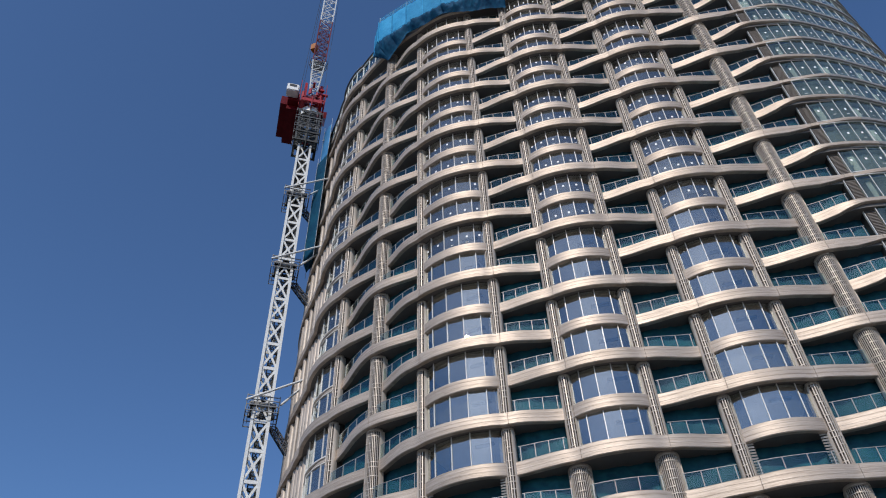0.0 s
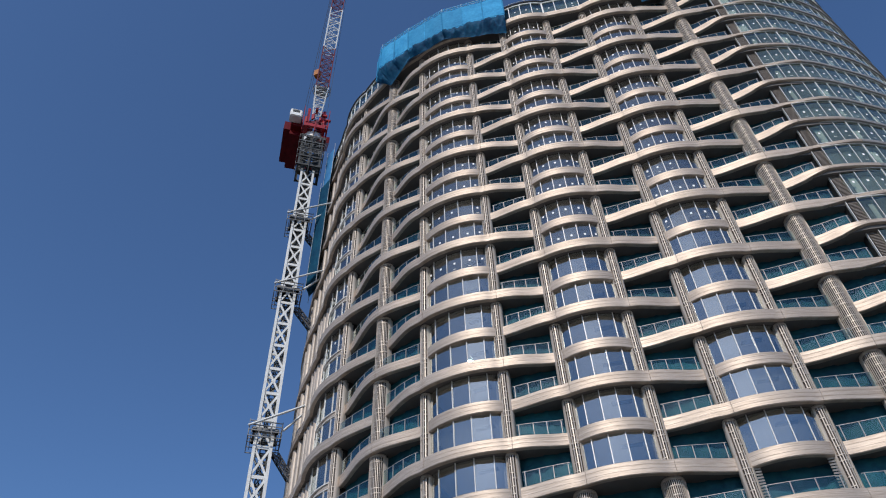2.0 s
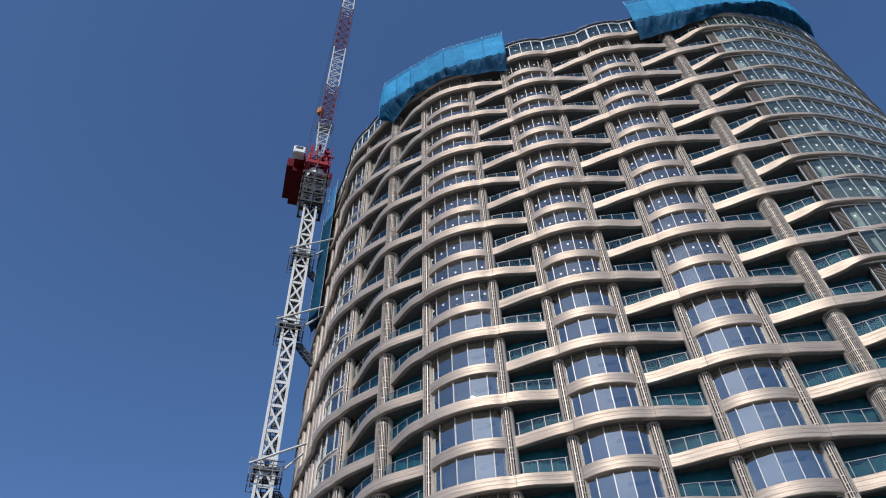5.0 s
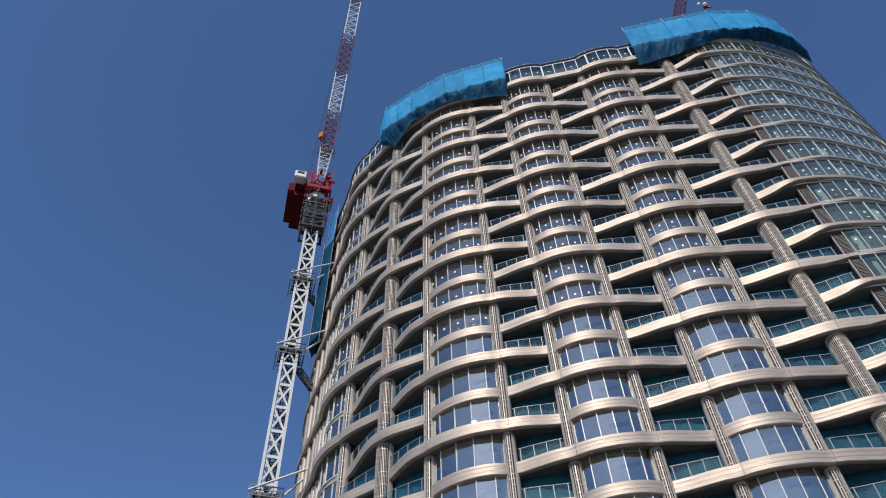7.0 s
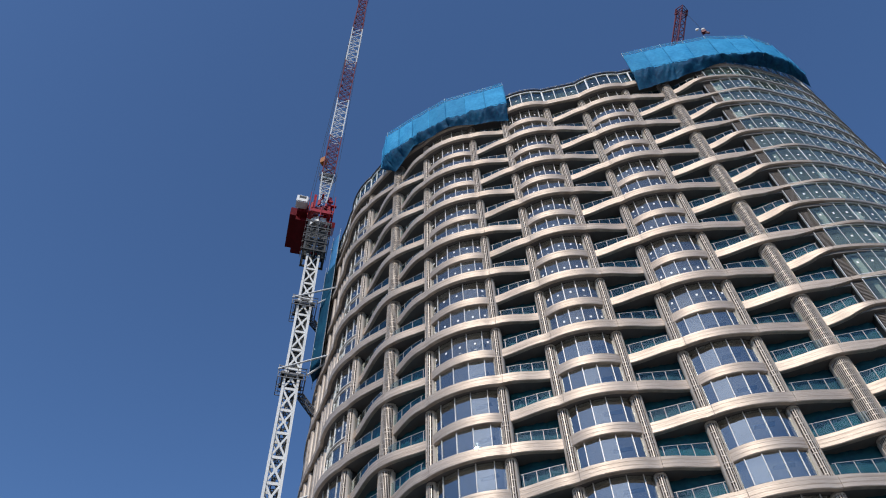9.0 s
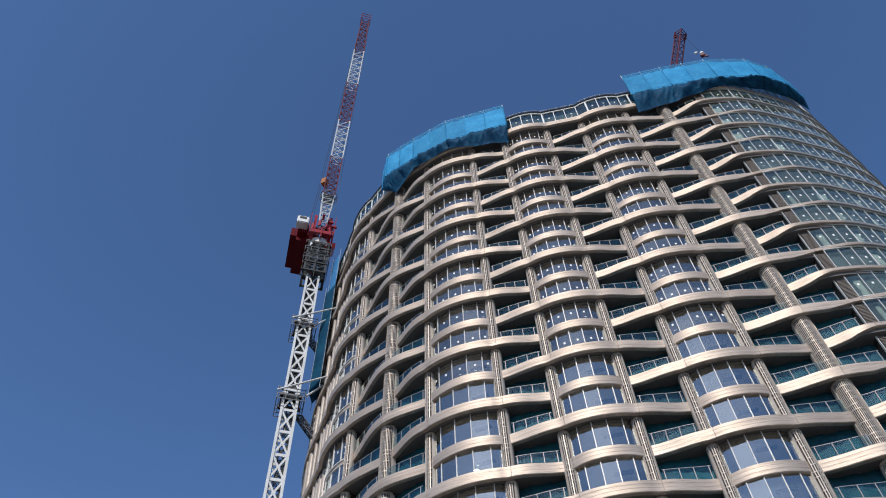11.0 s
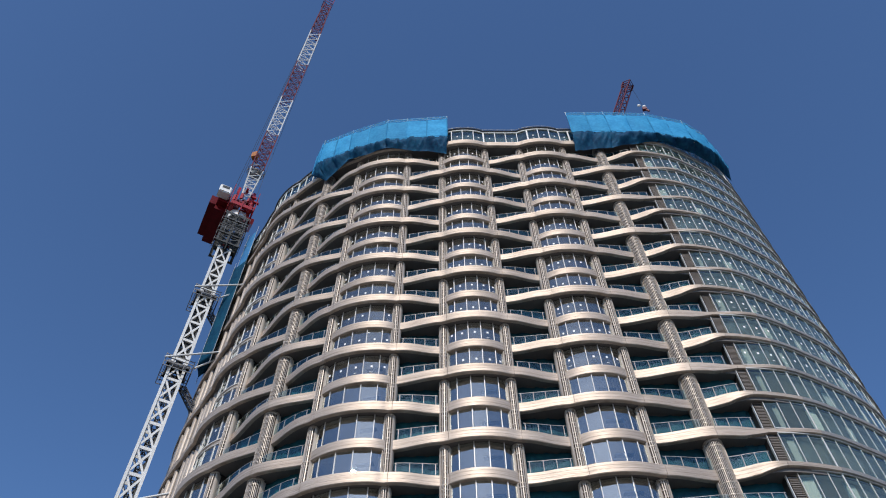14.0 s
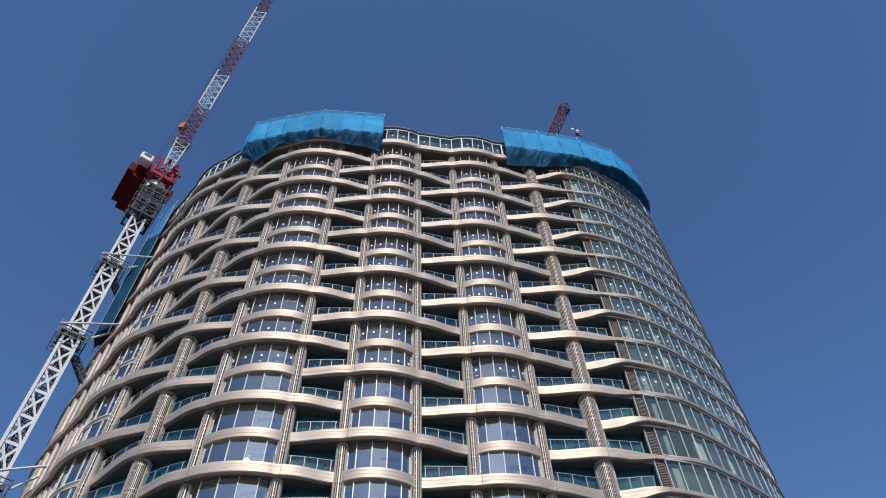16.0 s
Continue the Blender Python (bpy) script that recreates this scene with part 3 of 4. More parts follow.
for level in range(LOW, CROWN):
    z0, z1 = top_z(level) - 0.2, soffit_z(level + 1) + 0.41
    glazing("glass_wall", "storey of curved glass wall with slim pale mullions", wall_us, wall_off, z0, z1, M_GLASS2, 0.95 if level >= 13 else 0.0, 0.08, (3,), slim_bar=0.026)
    for k in range(0, len(wall_us) - 3, 3):
        sheer(wall_us[k:k + 4], wall_off, z0, z1)
    ua, ub = J + 0.04, J + 0.20
    v, f = strip([ua, ub], 0, 0, z0, z1, 0.10, lambda u: -0.40)
    lv = part("louvre_panel", solid("louvre_panel", v, f, M_DARK), tower, "upright panel of dark louvres")
    for j in range(18):
        z = z0 + 0.1 + j * 0.15
        if z < z1 - 0.1:
            v, f = strip([ua, ub], 0, 0, z, z + 0.07, 0.08, lambda u: -0.30)
            part("louvre_blade", solid("louvre_blade", v, f, M_LOUVRE), lv)
    for k in range(0, len(wall_us) - 1, 3):
        if rnd.random() < 0.7:
            curtain(wall_us[k + 1] - rnd.choice((0.35, 0.5, 0.9)) * (wall_us[k + 1] - wall_us[k]), wall_us[k + 1], wall_off, 0.35 + rnd.uniform(0, 0.2), z0, z1)
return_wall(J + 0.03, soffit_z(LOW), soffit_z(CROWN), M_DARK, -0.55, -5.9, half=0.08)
return_wall(J + 0.02, soffit_z(LOW), soffit_z(CROWN), M_MULLION, -0.30, -0.50, name="corner_post", half=0.03)


def ceiling(us, off, level):
    """Pale ceiling of a room behind glass."""
    for name, z, mat in (("room_ceiling", soffit_z(level + 1) + 0.085, M_CURTAIN), ("room_floor", soffit_z(level) + 0.66, M_CORE)):
        v = []
        for u in us:
            p, w = base(u), outward(u)
            a, b = p + w * (off(u) - 0.12), p - w * 5.9
            v += [(a.x, a.y, z), (b.x, b.y, z)]
        part(name, solid(name, v, [[2 * i, 2 * i + 1, 2 * i + 3, 2 * i + 2] for i in range(len(us) - 1)], mat), tower)


for level in range(LOW, CROWN):
    ceiling(wall_us, wall_off, level)
    for first, last, parity in BAYS:
        if level >= 7:
            ceiling([first + q / 8 for q in range(9)], window_line(first), level)


for first, last, parity in BAYS:
    for level in range(7, 14):
        u = first + 0.66
        p, w = base(u), outward(u)
        q = p - w * 1.5
        turn = Matrix.Translation((q.x, q.y, soffit_z(level + 1) + 0.02)) @ Matrix.Rotation(math.atan2(w.x, -w.y), 4, "Z")
        v, f = [], []
        box_data(v, f, (-0.7, -0.22, 0), (0.7, 0.22, 0.045), turn)
        part("ceiling_vent", solid("ceiling_vent", v, f, M_DARK), tower, "dark ceiling vent")


def crown_off(u):
    return swing(u, 2) - 0.28


cu = []
for i in range(AT["y"], K):
    length = (base(i + 1) - base(i)).length
    n = max(2, round(length / 1.3))
    cu += [i + j / n for j in range(n)]
cu.append(float(K))
z0, z1 = top_z(CROWN) - 0.3, EYE + STOREY * 26.02
glazing("crown_window", "crown storey of white framed panes", cu, crown_off, z0, z1, M_GLASS2, 0.7, 0.14, tuple(range(0, len(cu), 4)), 0.24, M_WHITE)
glazing("crown_window", "crown storey of white framed panes", [float(K)] + [q for q in wall_us if q > K + 0.05], lambda u: -0.05, z0, z1, M_GLASS2, 0.7, 0.14, (), 0.24, M_WHITE)
for k in range(0, len(cu) - 3, 3):
    sheer(cu[k:k + 4], crown_off, z0, z1)
# roof edge: a thin dark cap over a pale strip
us = []
for i in range(N):
    us += samples(i, i + 1, 0.5 if PLAN[i][0] != "rear" else 3)[:-1]
us.append(float(N))
pts, ways = along(us, 2, 0.0, z1)
v, f = sweep(pts, ways, [(-0.5, 0.0), (-0.05, 0.0), (0.0, 0.06), (-0.05, 0.16), (-0.5, 0.16)], caps=False)
part("roof_edge", solid("roof_edge", v, f, M_DKSTEEL), tower, "thin dark roof edge")
v = [(*edge(q, 2, -0.3), z1 + 0.1) for q in us[:-1]]
part("roof", solid("roof", v, [list(range(len(v)))], M_ROOF), tower, "flat grey roof")
front = [q for q in us if AT["y"] <= q <= WALL_END]
pts, ways = along(front, 2, -0.25, z1 + 0.75)
v, f = sweep(pts, ways, [(-0.02, 0), (0.02, 0), (0.02, 0.04), (-0.02, 0.04)])
rail = part("roof_rail", solid("roof_rail", v, f, M_RAIL), tower, "thin rail along the roof edge")
for q in front[::4]:
    p = edge(q, 2, -0.25)
    v, f = [], []
    bar_data(v, f, (p.x, p.y, z1 + 0.2), (p.x, p.y, z1 + 0.8), 0.05)
    part("post", solid("post", v, f, M_RAIL), rail)
shell("rear_wall_base", -0.9, soffit_z(LOW), soffit_z(LOW) + 0.3, M_DARK)
# closed wall along the unseen sides
v, f = [], []
back = [WALL_END + (N + AT["y"] - WALL_END) * i / 60 for i in range(61)]
for q in back:
    p = base(q) - outward(q) * 0.3
    v += [(p.x, p.y, 0), (p.x, p.y, z1)]
f = [[2 * i, 2 * i + 2, 2 * i + 3, 2 * i + 1] for i in range(60)]
part("rear_wall", solid("rear_wall", v, f, M_DARK, True), tower, "dark rear wall")


# ---------------------------------------------------------------- blue nets round the top
def netting(corners, label):
    """Faceted sheets on scaffold tubes, hung out in front of the top storeys, with a loose skirt under them, coloured
    dark for shade, that runs back to the wall.
    corners: place of the tube, place and storey at which the skirt meets the wall."""
    top, low = EYE + STOREY * 26.66, EYE + STOREY * 25.15
    net = new("safety_net")
    tagged(net, label, "safety net")
    for (a, qa, fa), (b, qb, fb) in zip(corners[:-1], corners[1:]):
        a, b = Vector(a), Vector(b)
        d = (b - a).normalized()
        out = Vector((d.y, -d.x))
        m = max(1, round((b - a).length / 2.5))
        for c in range(m):
            p0, p1 = a.lerp(b, c / m) + d * 0.015, a.lerp(b, (c + 1) / m) - d * 0.015
            v, f = [], []
            for i in range(9):
                p = p0.lerp(p1, i / 8)
                for j in range(9):
                    t, s = i / 8, j / 8
                    belly = 0.13 * math.sin(math.pi * t) * math.sin(math.pi * s) ** 0.6
                    q = p + out * (belly + 0.11 * noise.noise(Vector((p.x * 1.3, p.y * 1.3, s * 4))) + 0.05 * noise.noise(Vector((p.x * 4, p.y * 4, s * 3))) - 0.03 * abs(math.sin(2 * math.pi * s)))
                    v.append((q.x, q.y, low + (top - low) * s + 0.12 * noise.noise(Vector((p.x, p.y, 9.0))) * (1 - s)))
            for i in range(8):
                for j in range(8):
                    k = i * 9 + j
                    f.append([k, k + 9, k + 10, k + 1])
            part("net_sheet", solid("net_sheet", v, f, M_NET, True), net, "bright blue mesh sheet")
        for i in range(m + 1):
            p = a.lerp(b, i / m) + out * 0.03
            hw = 0.13 if i in (0, m) else 0.06
            v, f = [], []
            bar_data(v, f, (p.x, p.y, low - 0.05), (p.x, p.y, top + 0.12), hw, 0.14, sides=6)
            part("net_seam", solid("net_seam", v, f, M_NET), net, "laced seam of the net")
        for z in (low + 0.04,):
            v, f = [], []
            bar_data(v, f, (*(a + out * 0.15), z), (*(b + out * 0.15), z), 0.05, 0.09, sides=6)
            part("net_seam", solid("net_seam", v, f, M_NET), net, "laced seam of the net")
        n = max(4, int((b - a).length / 0.14))
        v, f = [], []
        ea, eb = Vector(qa), Vector(qb)
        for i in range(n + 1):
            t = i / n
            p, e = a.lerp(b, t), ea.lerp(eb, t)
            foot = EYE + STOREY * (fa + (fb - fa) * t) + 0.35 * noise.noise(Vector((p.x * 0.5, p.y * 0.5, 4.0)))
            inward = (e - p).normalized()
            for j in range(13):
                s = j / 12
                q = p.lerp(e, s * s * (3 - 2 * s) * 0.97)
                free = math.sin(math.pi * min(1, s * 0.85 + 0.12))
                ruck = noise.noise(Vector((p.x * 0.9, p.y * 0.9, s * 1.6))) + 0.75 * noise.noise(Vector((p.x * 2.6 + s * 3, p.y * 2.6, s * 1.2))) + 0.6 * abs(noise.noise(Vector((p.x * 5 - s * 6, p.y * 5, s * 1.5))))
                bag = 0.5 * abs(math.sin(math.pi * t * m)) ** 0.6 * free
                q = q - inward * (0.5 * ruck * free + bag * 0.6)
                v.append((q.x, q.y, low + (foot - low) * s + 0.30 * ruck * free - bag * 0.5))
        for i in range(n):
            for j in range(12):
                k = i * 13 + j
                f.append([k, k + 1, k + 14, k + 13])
        part("net_skirt", solid("net_skirt", v, f, M_NETSHADE, True), net, "sagging underside of the net, its shade put into the blue")
        for i in range(m + 1):
            p = a.lerp(b, i / m) - out * 0.16
            v, f = [], []
            bar_data(v, f, (p.x, p.y, low - 0.1), (p.x, p.y, top + 1.35 + 0.25 * noise.noise(Vector((p.x, p.y, 2.0)))), 0.07, sides=6)
            part("scaffold_post", solid("scaffold_post", v, f, M_SCAFFOLD), net)
        for t in (0.15, 0.5, 0.85):
            p, e = a.lerp(b, t), ea.lerp(eb, t)
            v, f = [], []
            bar_data(v, f, (p.x, p.y, low + 0.1), (e.x + (e.x - p.x) * 0.6, e.y + (e.y - p.y) * 0.6, low - 0.6), 0.06, sides=6)
            part("scaffold_bracket", solid("scaffold_bracket", v, f, M_SCAFFOLD), net)
        v = [(*a, top - 0.1), (*b, top - 0.1), (*b, top + 1.0), (*a, top + 1.0)]
        part("net_fringe", solid("net_fringe", v, [[0, 1, 2, 3]], M_FRINGE), net, "see-through blue mesh fringe")
        for z in (top, top + 0.5, top + 0.98):
            v, f = [], []
            bar_data(v, f, (*(a - out * 0.1), z), (*(b - out * 0.1), z), 0.05, sides=6)
            part("scaffold_rail", solid("scaffold_rail", v, f, M_SCAFFOLD), net)
    return net


def facade_at(u, out=0.35):
    p = base(u) + outward(u) * out
    return (p.x, p.y)


A_, B_, C_, D_, E_ = (AT[q] for q in "abcde")
netting([((-25.5, 43.0), facade_at(B_ - 0.05), 24.5), ((-24.2, 41.4), facade_at(B_ + 0.08), 24.2), ((-19.9, 40.6), facade_at(B_ + 0.8, 1.0), 24.7),
         ((-14.9, 40.0), facade_at(C_ + 0.6, 1.35), 24.72), ((-7.0, 41.0), facade_at(E_ + 0.12), 24.35)], "blue construction netting on scaffold round the tower's crown")
H_, I_ = AT["h"], AT["i"]
netting([((8.7, 43.6), facade_at(H_ + 0.3), 24.25), ((13.6, 44.5), facade_at(I_ + 0.4), 24.4), ((19.1, 45.8), facade_at(K - 0.1), 24.98),
         ((24.0, 47.9), facade_at(K + 1.05, 0.5), 25.0), ((26.6, 50.2), facade_at(K + 1.8, 0.5), 24.95), ((28.3, 52.8), facade_at(K + 2.5, 0.5), 24.85)],
        "blue construction netting on scaffold over the glass wall")


# ---------------------------------------------------------------- cranes
def lattice(v, f, a, b, wa, wb, bays, chord, brace, side, cross=True, flat=0.08):
    """A square lattice boom from a to b; side is its sideways way."""
    a, b, side = Vector(a), Vector(b), Vector(side).normalized()
    way = (b - a).normalized()
    over = side.cross(way).normalized()

    def corner(t, i):
        w = (wa + (wb - wa) * t) / 2
        return a.lerp(b, t) + side * (w * (1, 1, -1, -1)[i]) + over * (w * (1, -1, -1, 1)[i])
    for i in range(4):
        bar_data(v, f, corner(0, i), corner(1, i), chord, up=tuple(over))
    for k in range(bays):
        t0, t1 = k / bays, (k + 1) / bays
        for i in range(4):
            j = (i + 1) % 4
            face = tuple((side, over)[i % 2])
            bar_data(v, f, corner(t0, i), corner(t0, j), brace, flat, up=face)
            bar_data(v, f, corner(t0, i), corner(t1, j), brace, flat, up=face)
            if cross:
                bar_data(v, f, corner(t0, j), corner(t1, i), brace, flat, up=face)


CRANE_AZ, CRANE_R = radians(-38.2), 66.0
away = Vector((math.sin(CRANE_AZ), math.cos(CRANE_AZ), 0))
right = Vector((away.y, -away.x, 0))
foot = away * CRANE_R


def at_crane(r, s, z):
    """r metres beyond the mast, s to its right as seen from the eye, z up from the eye."""
    return foot + away * r + right * (s + 0.35 - 0.0107 * (z - 40)) + Vector((0, 0, EYE + z))


crane = new("tower_crane")
tagged(crane, "tower crane with pale lattice mast, red deck and raised jib", "crane")
HEAD = 84.5
MAST = 1.62
SECTIONS = 27


def mast_corner(i, z):
    return at_crane((1, 1, -1, -1)[i] * MAST / 2, (1, -1, -1, 1)[i] * MAST / 2, z)


for i in range(4):
    v, f = [], []
    bar_data(v, f, mast_corner(i, -EYE), mast_corner(i, HEAD), 0.30, up=tuple(right))
    part("mast_chord", solid("mast_chord", v, f, M_MAST), crane, "pale grey mast chord")
for k in range(SECTIONS):
    za, zb = -EYE + k * (HEAD + EYE) / SECTIONS, -EYE + (k + 1) * (HEAD + EYE) / SECTIONS
    for i in range(4):
        j = (i + 1) % 4
        face = tuple((away, right)[i % 2])
        for p, q, w in ((mast_corner(i, za), mast_corner(j, za), 0.46), (mast_corner(i, za), mast_corner(j, zb), 0.28), (mast_corner(j, za), mast_corner(i, zb), 0.28)):
            v, f = [], []
            bar_data(v, f, p, q, w * 0.8, 0.07, up=face)
            part("mast_brace", solid("mast_brace", v, f, M_MAST), crane)
        c = (mast_corner(i, za) + mast_corner(j, zb)) / 2
        out = (away, right)[i % 2] * 0.045
        v, f = [], []
        bar_data(v, f, c - out, c + out, 0.46, sides=12)
        part("gusset_plate", solid("gusset_plate", v, f, M_MAST), crane)
for z in (41.3, 60.7, 73.5):
    collar = new("collar_platform")
    collar.parent = crane
    tagged(collar, "grey railed platform round the mast")

    def bar(name, a, b, w, d=None, up=(0, 0, 1)):
        v, f = [], []
        bar_data(v, f, at_crane(a[0], a[1], z + a[2]), at_crane(b[0], b[1], z + b[2]), w, d, up=up)
        part(name, solid(name, v, f, M_STEEL), collar)

    for s in (-1.6, 1.6):
        for dz in (-0.75, -0.1, 0.5, 0.95):
            bar("guard_rail", (-1.6, s, dz), (1.6, s, dz), 0.08)
            bar("guard_rail", (s, -1.6, dz), (s, 1.6, dz), 0.08)
        for q in (-1.6, -0.6, 0.6):
            bar("rail_post", (q, s, -0.75), (q, s, 1.1), 0.07)
            bar("rail_post", (s, -q, -0.75), (s, -q, 1.1), 0.07)
    for q in (-1.05, 1.05):
        bar("collar_beam", (-1.3, q, 0.3), (1.3, q, 0.3), 0.3, 0.45)
        bar("collar_beam", (q, -1.3, 0.3), (q, 1.3, 0.3), 0.3, 0.45)
        bar("deck_plate", (-1.6, q * 1.25, -0.1), (1.6, q * 1.25, -0.1), 0.6, 0.06, up=tuple(right))
    for dy, ds, far in ((-1.7, -1.7, (-36.2, 52.1, 2.7)), (-1.4, 1.7, (-36.8, 52.8, 2.3))):
        v, f = [], []
        bar_data(v, f, at_crane(dy, ds, z + 0.3), (far[0], far[1], EYE + z + far[2]), 0.24, sides=8)
        part("tie_strut", solid("tie_strut", v, f, M_MAST), collar, "pale tie strut to the tower")
    v, f = [], []
    lattice(v, f, at_crane(0.6, 1.3, z - 1.2), (-38.0, 54.9, EYE + z - 4.6), 0.7, 0.7, 5, 0.12, 0.08, right)
    part("access_truss", solid("access_truss", v, f, M_DKSTEEL), collar, "dark access truss to the tower")

# head: dark cage under the slewing ring
v, f = [], []
lattice(v, f, at_crane(0, 0, HEAD), at_crane(0, 0, HEAD + 7.5), 2.9, 2.9, 4, 0.28, 0.16, right)
for dz in (0.2, 2.2, 4.2, 5.8, 7.2):
    for s in (-1.6, 1.6):
        bar_data(v, f, at_crane(-1.7, s, HEAD + dz), at_crane(1.7, s, HEAD + dz), 0.14, 0.26)
        bar_data(v, f, at_crane(s, -1.7, HEAD + dz), at_crane(s, 1.7, HEAD + dz), 0.14, 0.26)
for dz in (0.3, 2.3, 4.3, 6.2):
    bar_data(v, f, at_crane(-1.8, 0, HEAD + dz), at_crane(1.8, 0, HEAD + dz), 3.6, 0.08, up=tuple(right))
for s in (-1.0, 1.0):
    bar_data(v, f, at_crane(s, 0, HEAD + 0.4), at_crane(s, 0, HEAD + 7.4), 1.1, 0.5)
    bar_data(v, f, at_crane(0, s, HEAD + 0.4), at_crane(0, s, HEAD + 7.4), 0.5, 1.1)
cage = part("climbing_cage", solid("climbing_cage", v, f, M_CAGE), crane, "dark grey climbing cage")
for dz, lift in ((2.3, 1.2), (4.3, 1.1), (6.2, 0.8)):
    v, f = [], []
    for s in (-1.9, 1.9):
        for h in (lift * 0.5, lift):
            bar_data(v, f, at_crane(-1.9, s, HEAD + dz + h), at_crane(1.9, s, HEAD + dz + h), 0.06)
            bar_data(v, f, at_crane(s, -1.9, HEAD + dz + h), at_crane(s, 1.9, HEAD + dz + h), 0.06)
        for q in (-1.9, -1.0, 0.1, 1.1, 1.9):
            bar_data(v, f, at_crane(q, s, HEAD + dz), at_crane(q, s, HEAD + dz + lift), 0.05)
            bar_data(v, f, at_crane(s, q, HEAD + dz), at_crane(s, q, HEAD + dz + lift), 0.05)
    part("guard_rail", solid("guard_rail", v, f, M_STEEL), cage, "grey guard rail")
# dark lattices added in the mast and its top, standing in for inner shade
v, f = [], []
lattice(v, f, at_crane(0.4, 0.2, -EYE), at_crane(0.4, 0.2, 61), 0.75, 0.75, 48, 0.13, 0.10, right, False)
part("mast_shade_lattice", solid("mast_shade_lattice", v, f, M_CAGE), crane, "dark lattice added for the mast's shaded inside")
v, f = [], []
lattice(v, f, at_crane(0.15, 0, 61.5), at_crane(0.15, 0, HEAD), 1.25, 1.25, 20, 0.30, 0.34, right)
part("inner_shade_frame", solid("inner_shade_frame", v, f, M_CAGE), crane, "dark lattice added for the shaded inside of the mast's top")
v, f = [], []
bar_data(v, f, at_crane(0, 0, HEAD + 7.5), at_crane(0, 0, HEAD + 9.0), 2.8, sides=20)
part("slewing_ring", solid("slewing_ring", v, f, M_WHITE), crane, "pale slewing ring")
v, f = [], []
deck = HEAD + 9.0
for s in (-1.3, 1.3):
    bar_data(v, f, at_crane(-2.2, s, deck + 0.4), at_crane(6.0, s, deck + 0.4), 0.4, 0.8)
for r in (-2.0, -0.5, 1.5, 3.6, 5.8):
    bar_data(v, f, at_crane(r, -1.5, deck + 0.4), at_crane(r, 1.5, deck + 0.4), 0.35, 0.7)
for s in (-1.2, 1.2):
    bar_data(v, f, at_crane(-1.6, s, deck + 0.8), at_crane(-0.8, s, deck + 6.4), 0.4)
    bar_data(v, f, at_crane(1.8, s, deck + 0.8), at_crane(-0.8, s, deck + 6.4), 0.35)
for s in (-1.9, 1.9):
    for dz in (0.9, 1.9, 3.2, 3.8, 4.4, 5.0):
        bar_data(v, f, at_crane(-2.2, s, deck + dz), at_crane(2.4, s, deck + dz), 0.07)
    for r in (-2.2, -1, 0.2, 1.4, 2.4):
        bar_data(v, f, at_crane(r, s, deck + 0.4), at_crane(r, s, deck + 5.0), 0.09)
gear = random.Random(5)
for k in range(34):
    r, s, z, w = gear.uniform(-2.2, 2.0), gear.uniform(-1.6, 1.7), gear.uniform(0.8, 4.6), gear.uniform(0.4, 1.5)
    d = (right, away, Vector((0, 0, 1)))[k % 3]
    p = at_crane(r, s, deck + z)
    bar_data(v, f, p - d * w / 2, p + d * w / 2, gear.uniform(0.12, 0.4), gear.uniform(0.12, 0.5))
for r0, r1, s, w, z in ((-2.3, 6.1, 0.0, 2.2, 0.1), (-2.3, 3.0, 1.75, 1.0, 0.25), (-2.2, 1.0, -1.6, 0.8, 0.3)):
    bar_data(v, f, at_crane(r0, s, deck + z), at_crane(r1, s, deck + z), w, 0.16, up=tuple(right))
for s in (1.45, 2.15):
    bar_data(v, f, at_crane(-1.4, s, deck - 1.6), at_crane(2.2, s, deck + 1.2), 0.5, 0.9)
part("deck_frame", solid("deck_frame", v, f, M_RED), crane, "red machinery deck frame")
for k in range(12):
    v, f = [], []
    p = at_crane(gear.uniform(-1.6, 2.4), gear.uniform(-1.4, 1.5), deck + gear.uniform(0.6, 3.8))
    bar_data(v, f, p - right * gear.uniform(0.2, 0.7), p + right * gear.uniform(0.2, 0.7), gear.uniform(0.3, 0.8), gear.uniform(0.3, 0.8), sides=(4, 8)[k % 2])
    part("winch", solid("winch", v, f, M_MAROON), crane, "dark red winch gear")
# machine house to the rear, seen from below; red darkened for shade beneath
bm = bmesh.new()
turn = Matrix.Translation(at_crane(0, 0, 0)) @ Matrix.Rotation(-CRANE_AZ, 4, "Z")
bmesh.ops.create_cube(bm, size=1, matrix=turn @ Matrix.Translation((-3.75, 3.9, deck + 3.1)) @ Matrix.Diagonal((3.7, 8.4, 4.0, 1)))
bmesh.ops.bevel(bm, geom=list(bm.edges), offset=1.0, segments=4, affect="EDGES")
me = bpy.data.meshes.new("machine_house")
bm.to_mesh(me)
bm.free()
me.materials.append(M_REDSHADE)
part("machine_house", me, crane, "red machine house, coloured dark for shade")
bm = bmesh.new()
bmesh.ops.create_cube(bm, size=1, matrix=turn @ Matrix.Translation((-4.1, -1.0, deck + 3.5)) @ Matrix.Diagonal((1.8, 1.5, 1.7, 1)))
bmesh.ops.bevel(bm, geom=list(bm.edges), offset=0.12, segments=2, affect="EDGES")
me = bpy.data.meshes.new("driver_cab")
bm.to_mesh(me)
bm.free()
me.materials.append(M_WHITE)
cab = part("driver_cab", me, crane, "white driver's cab")
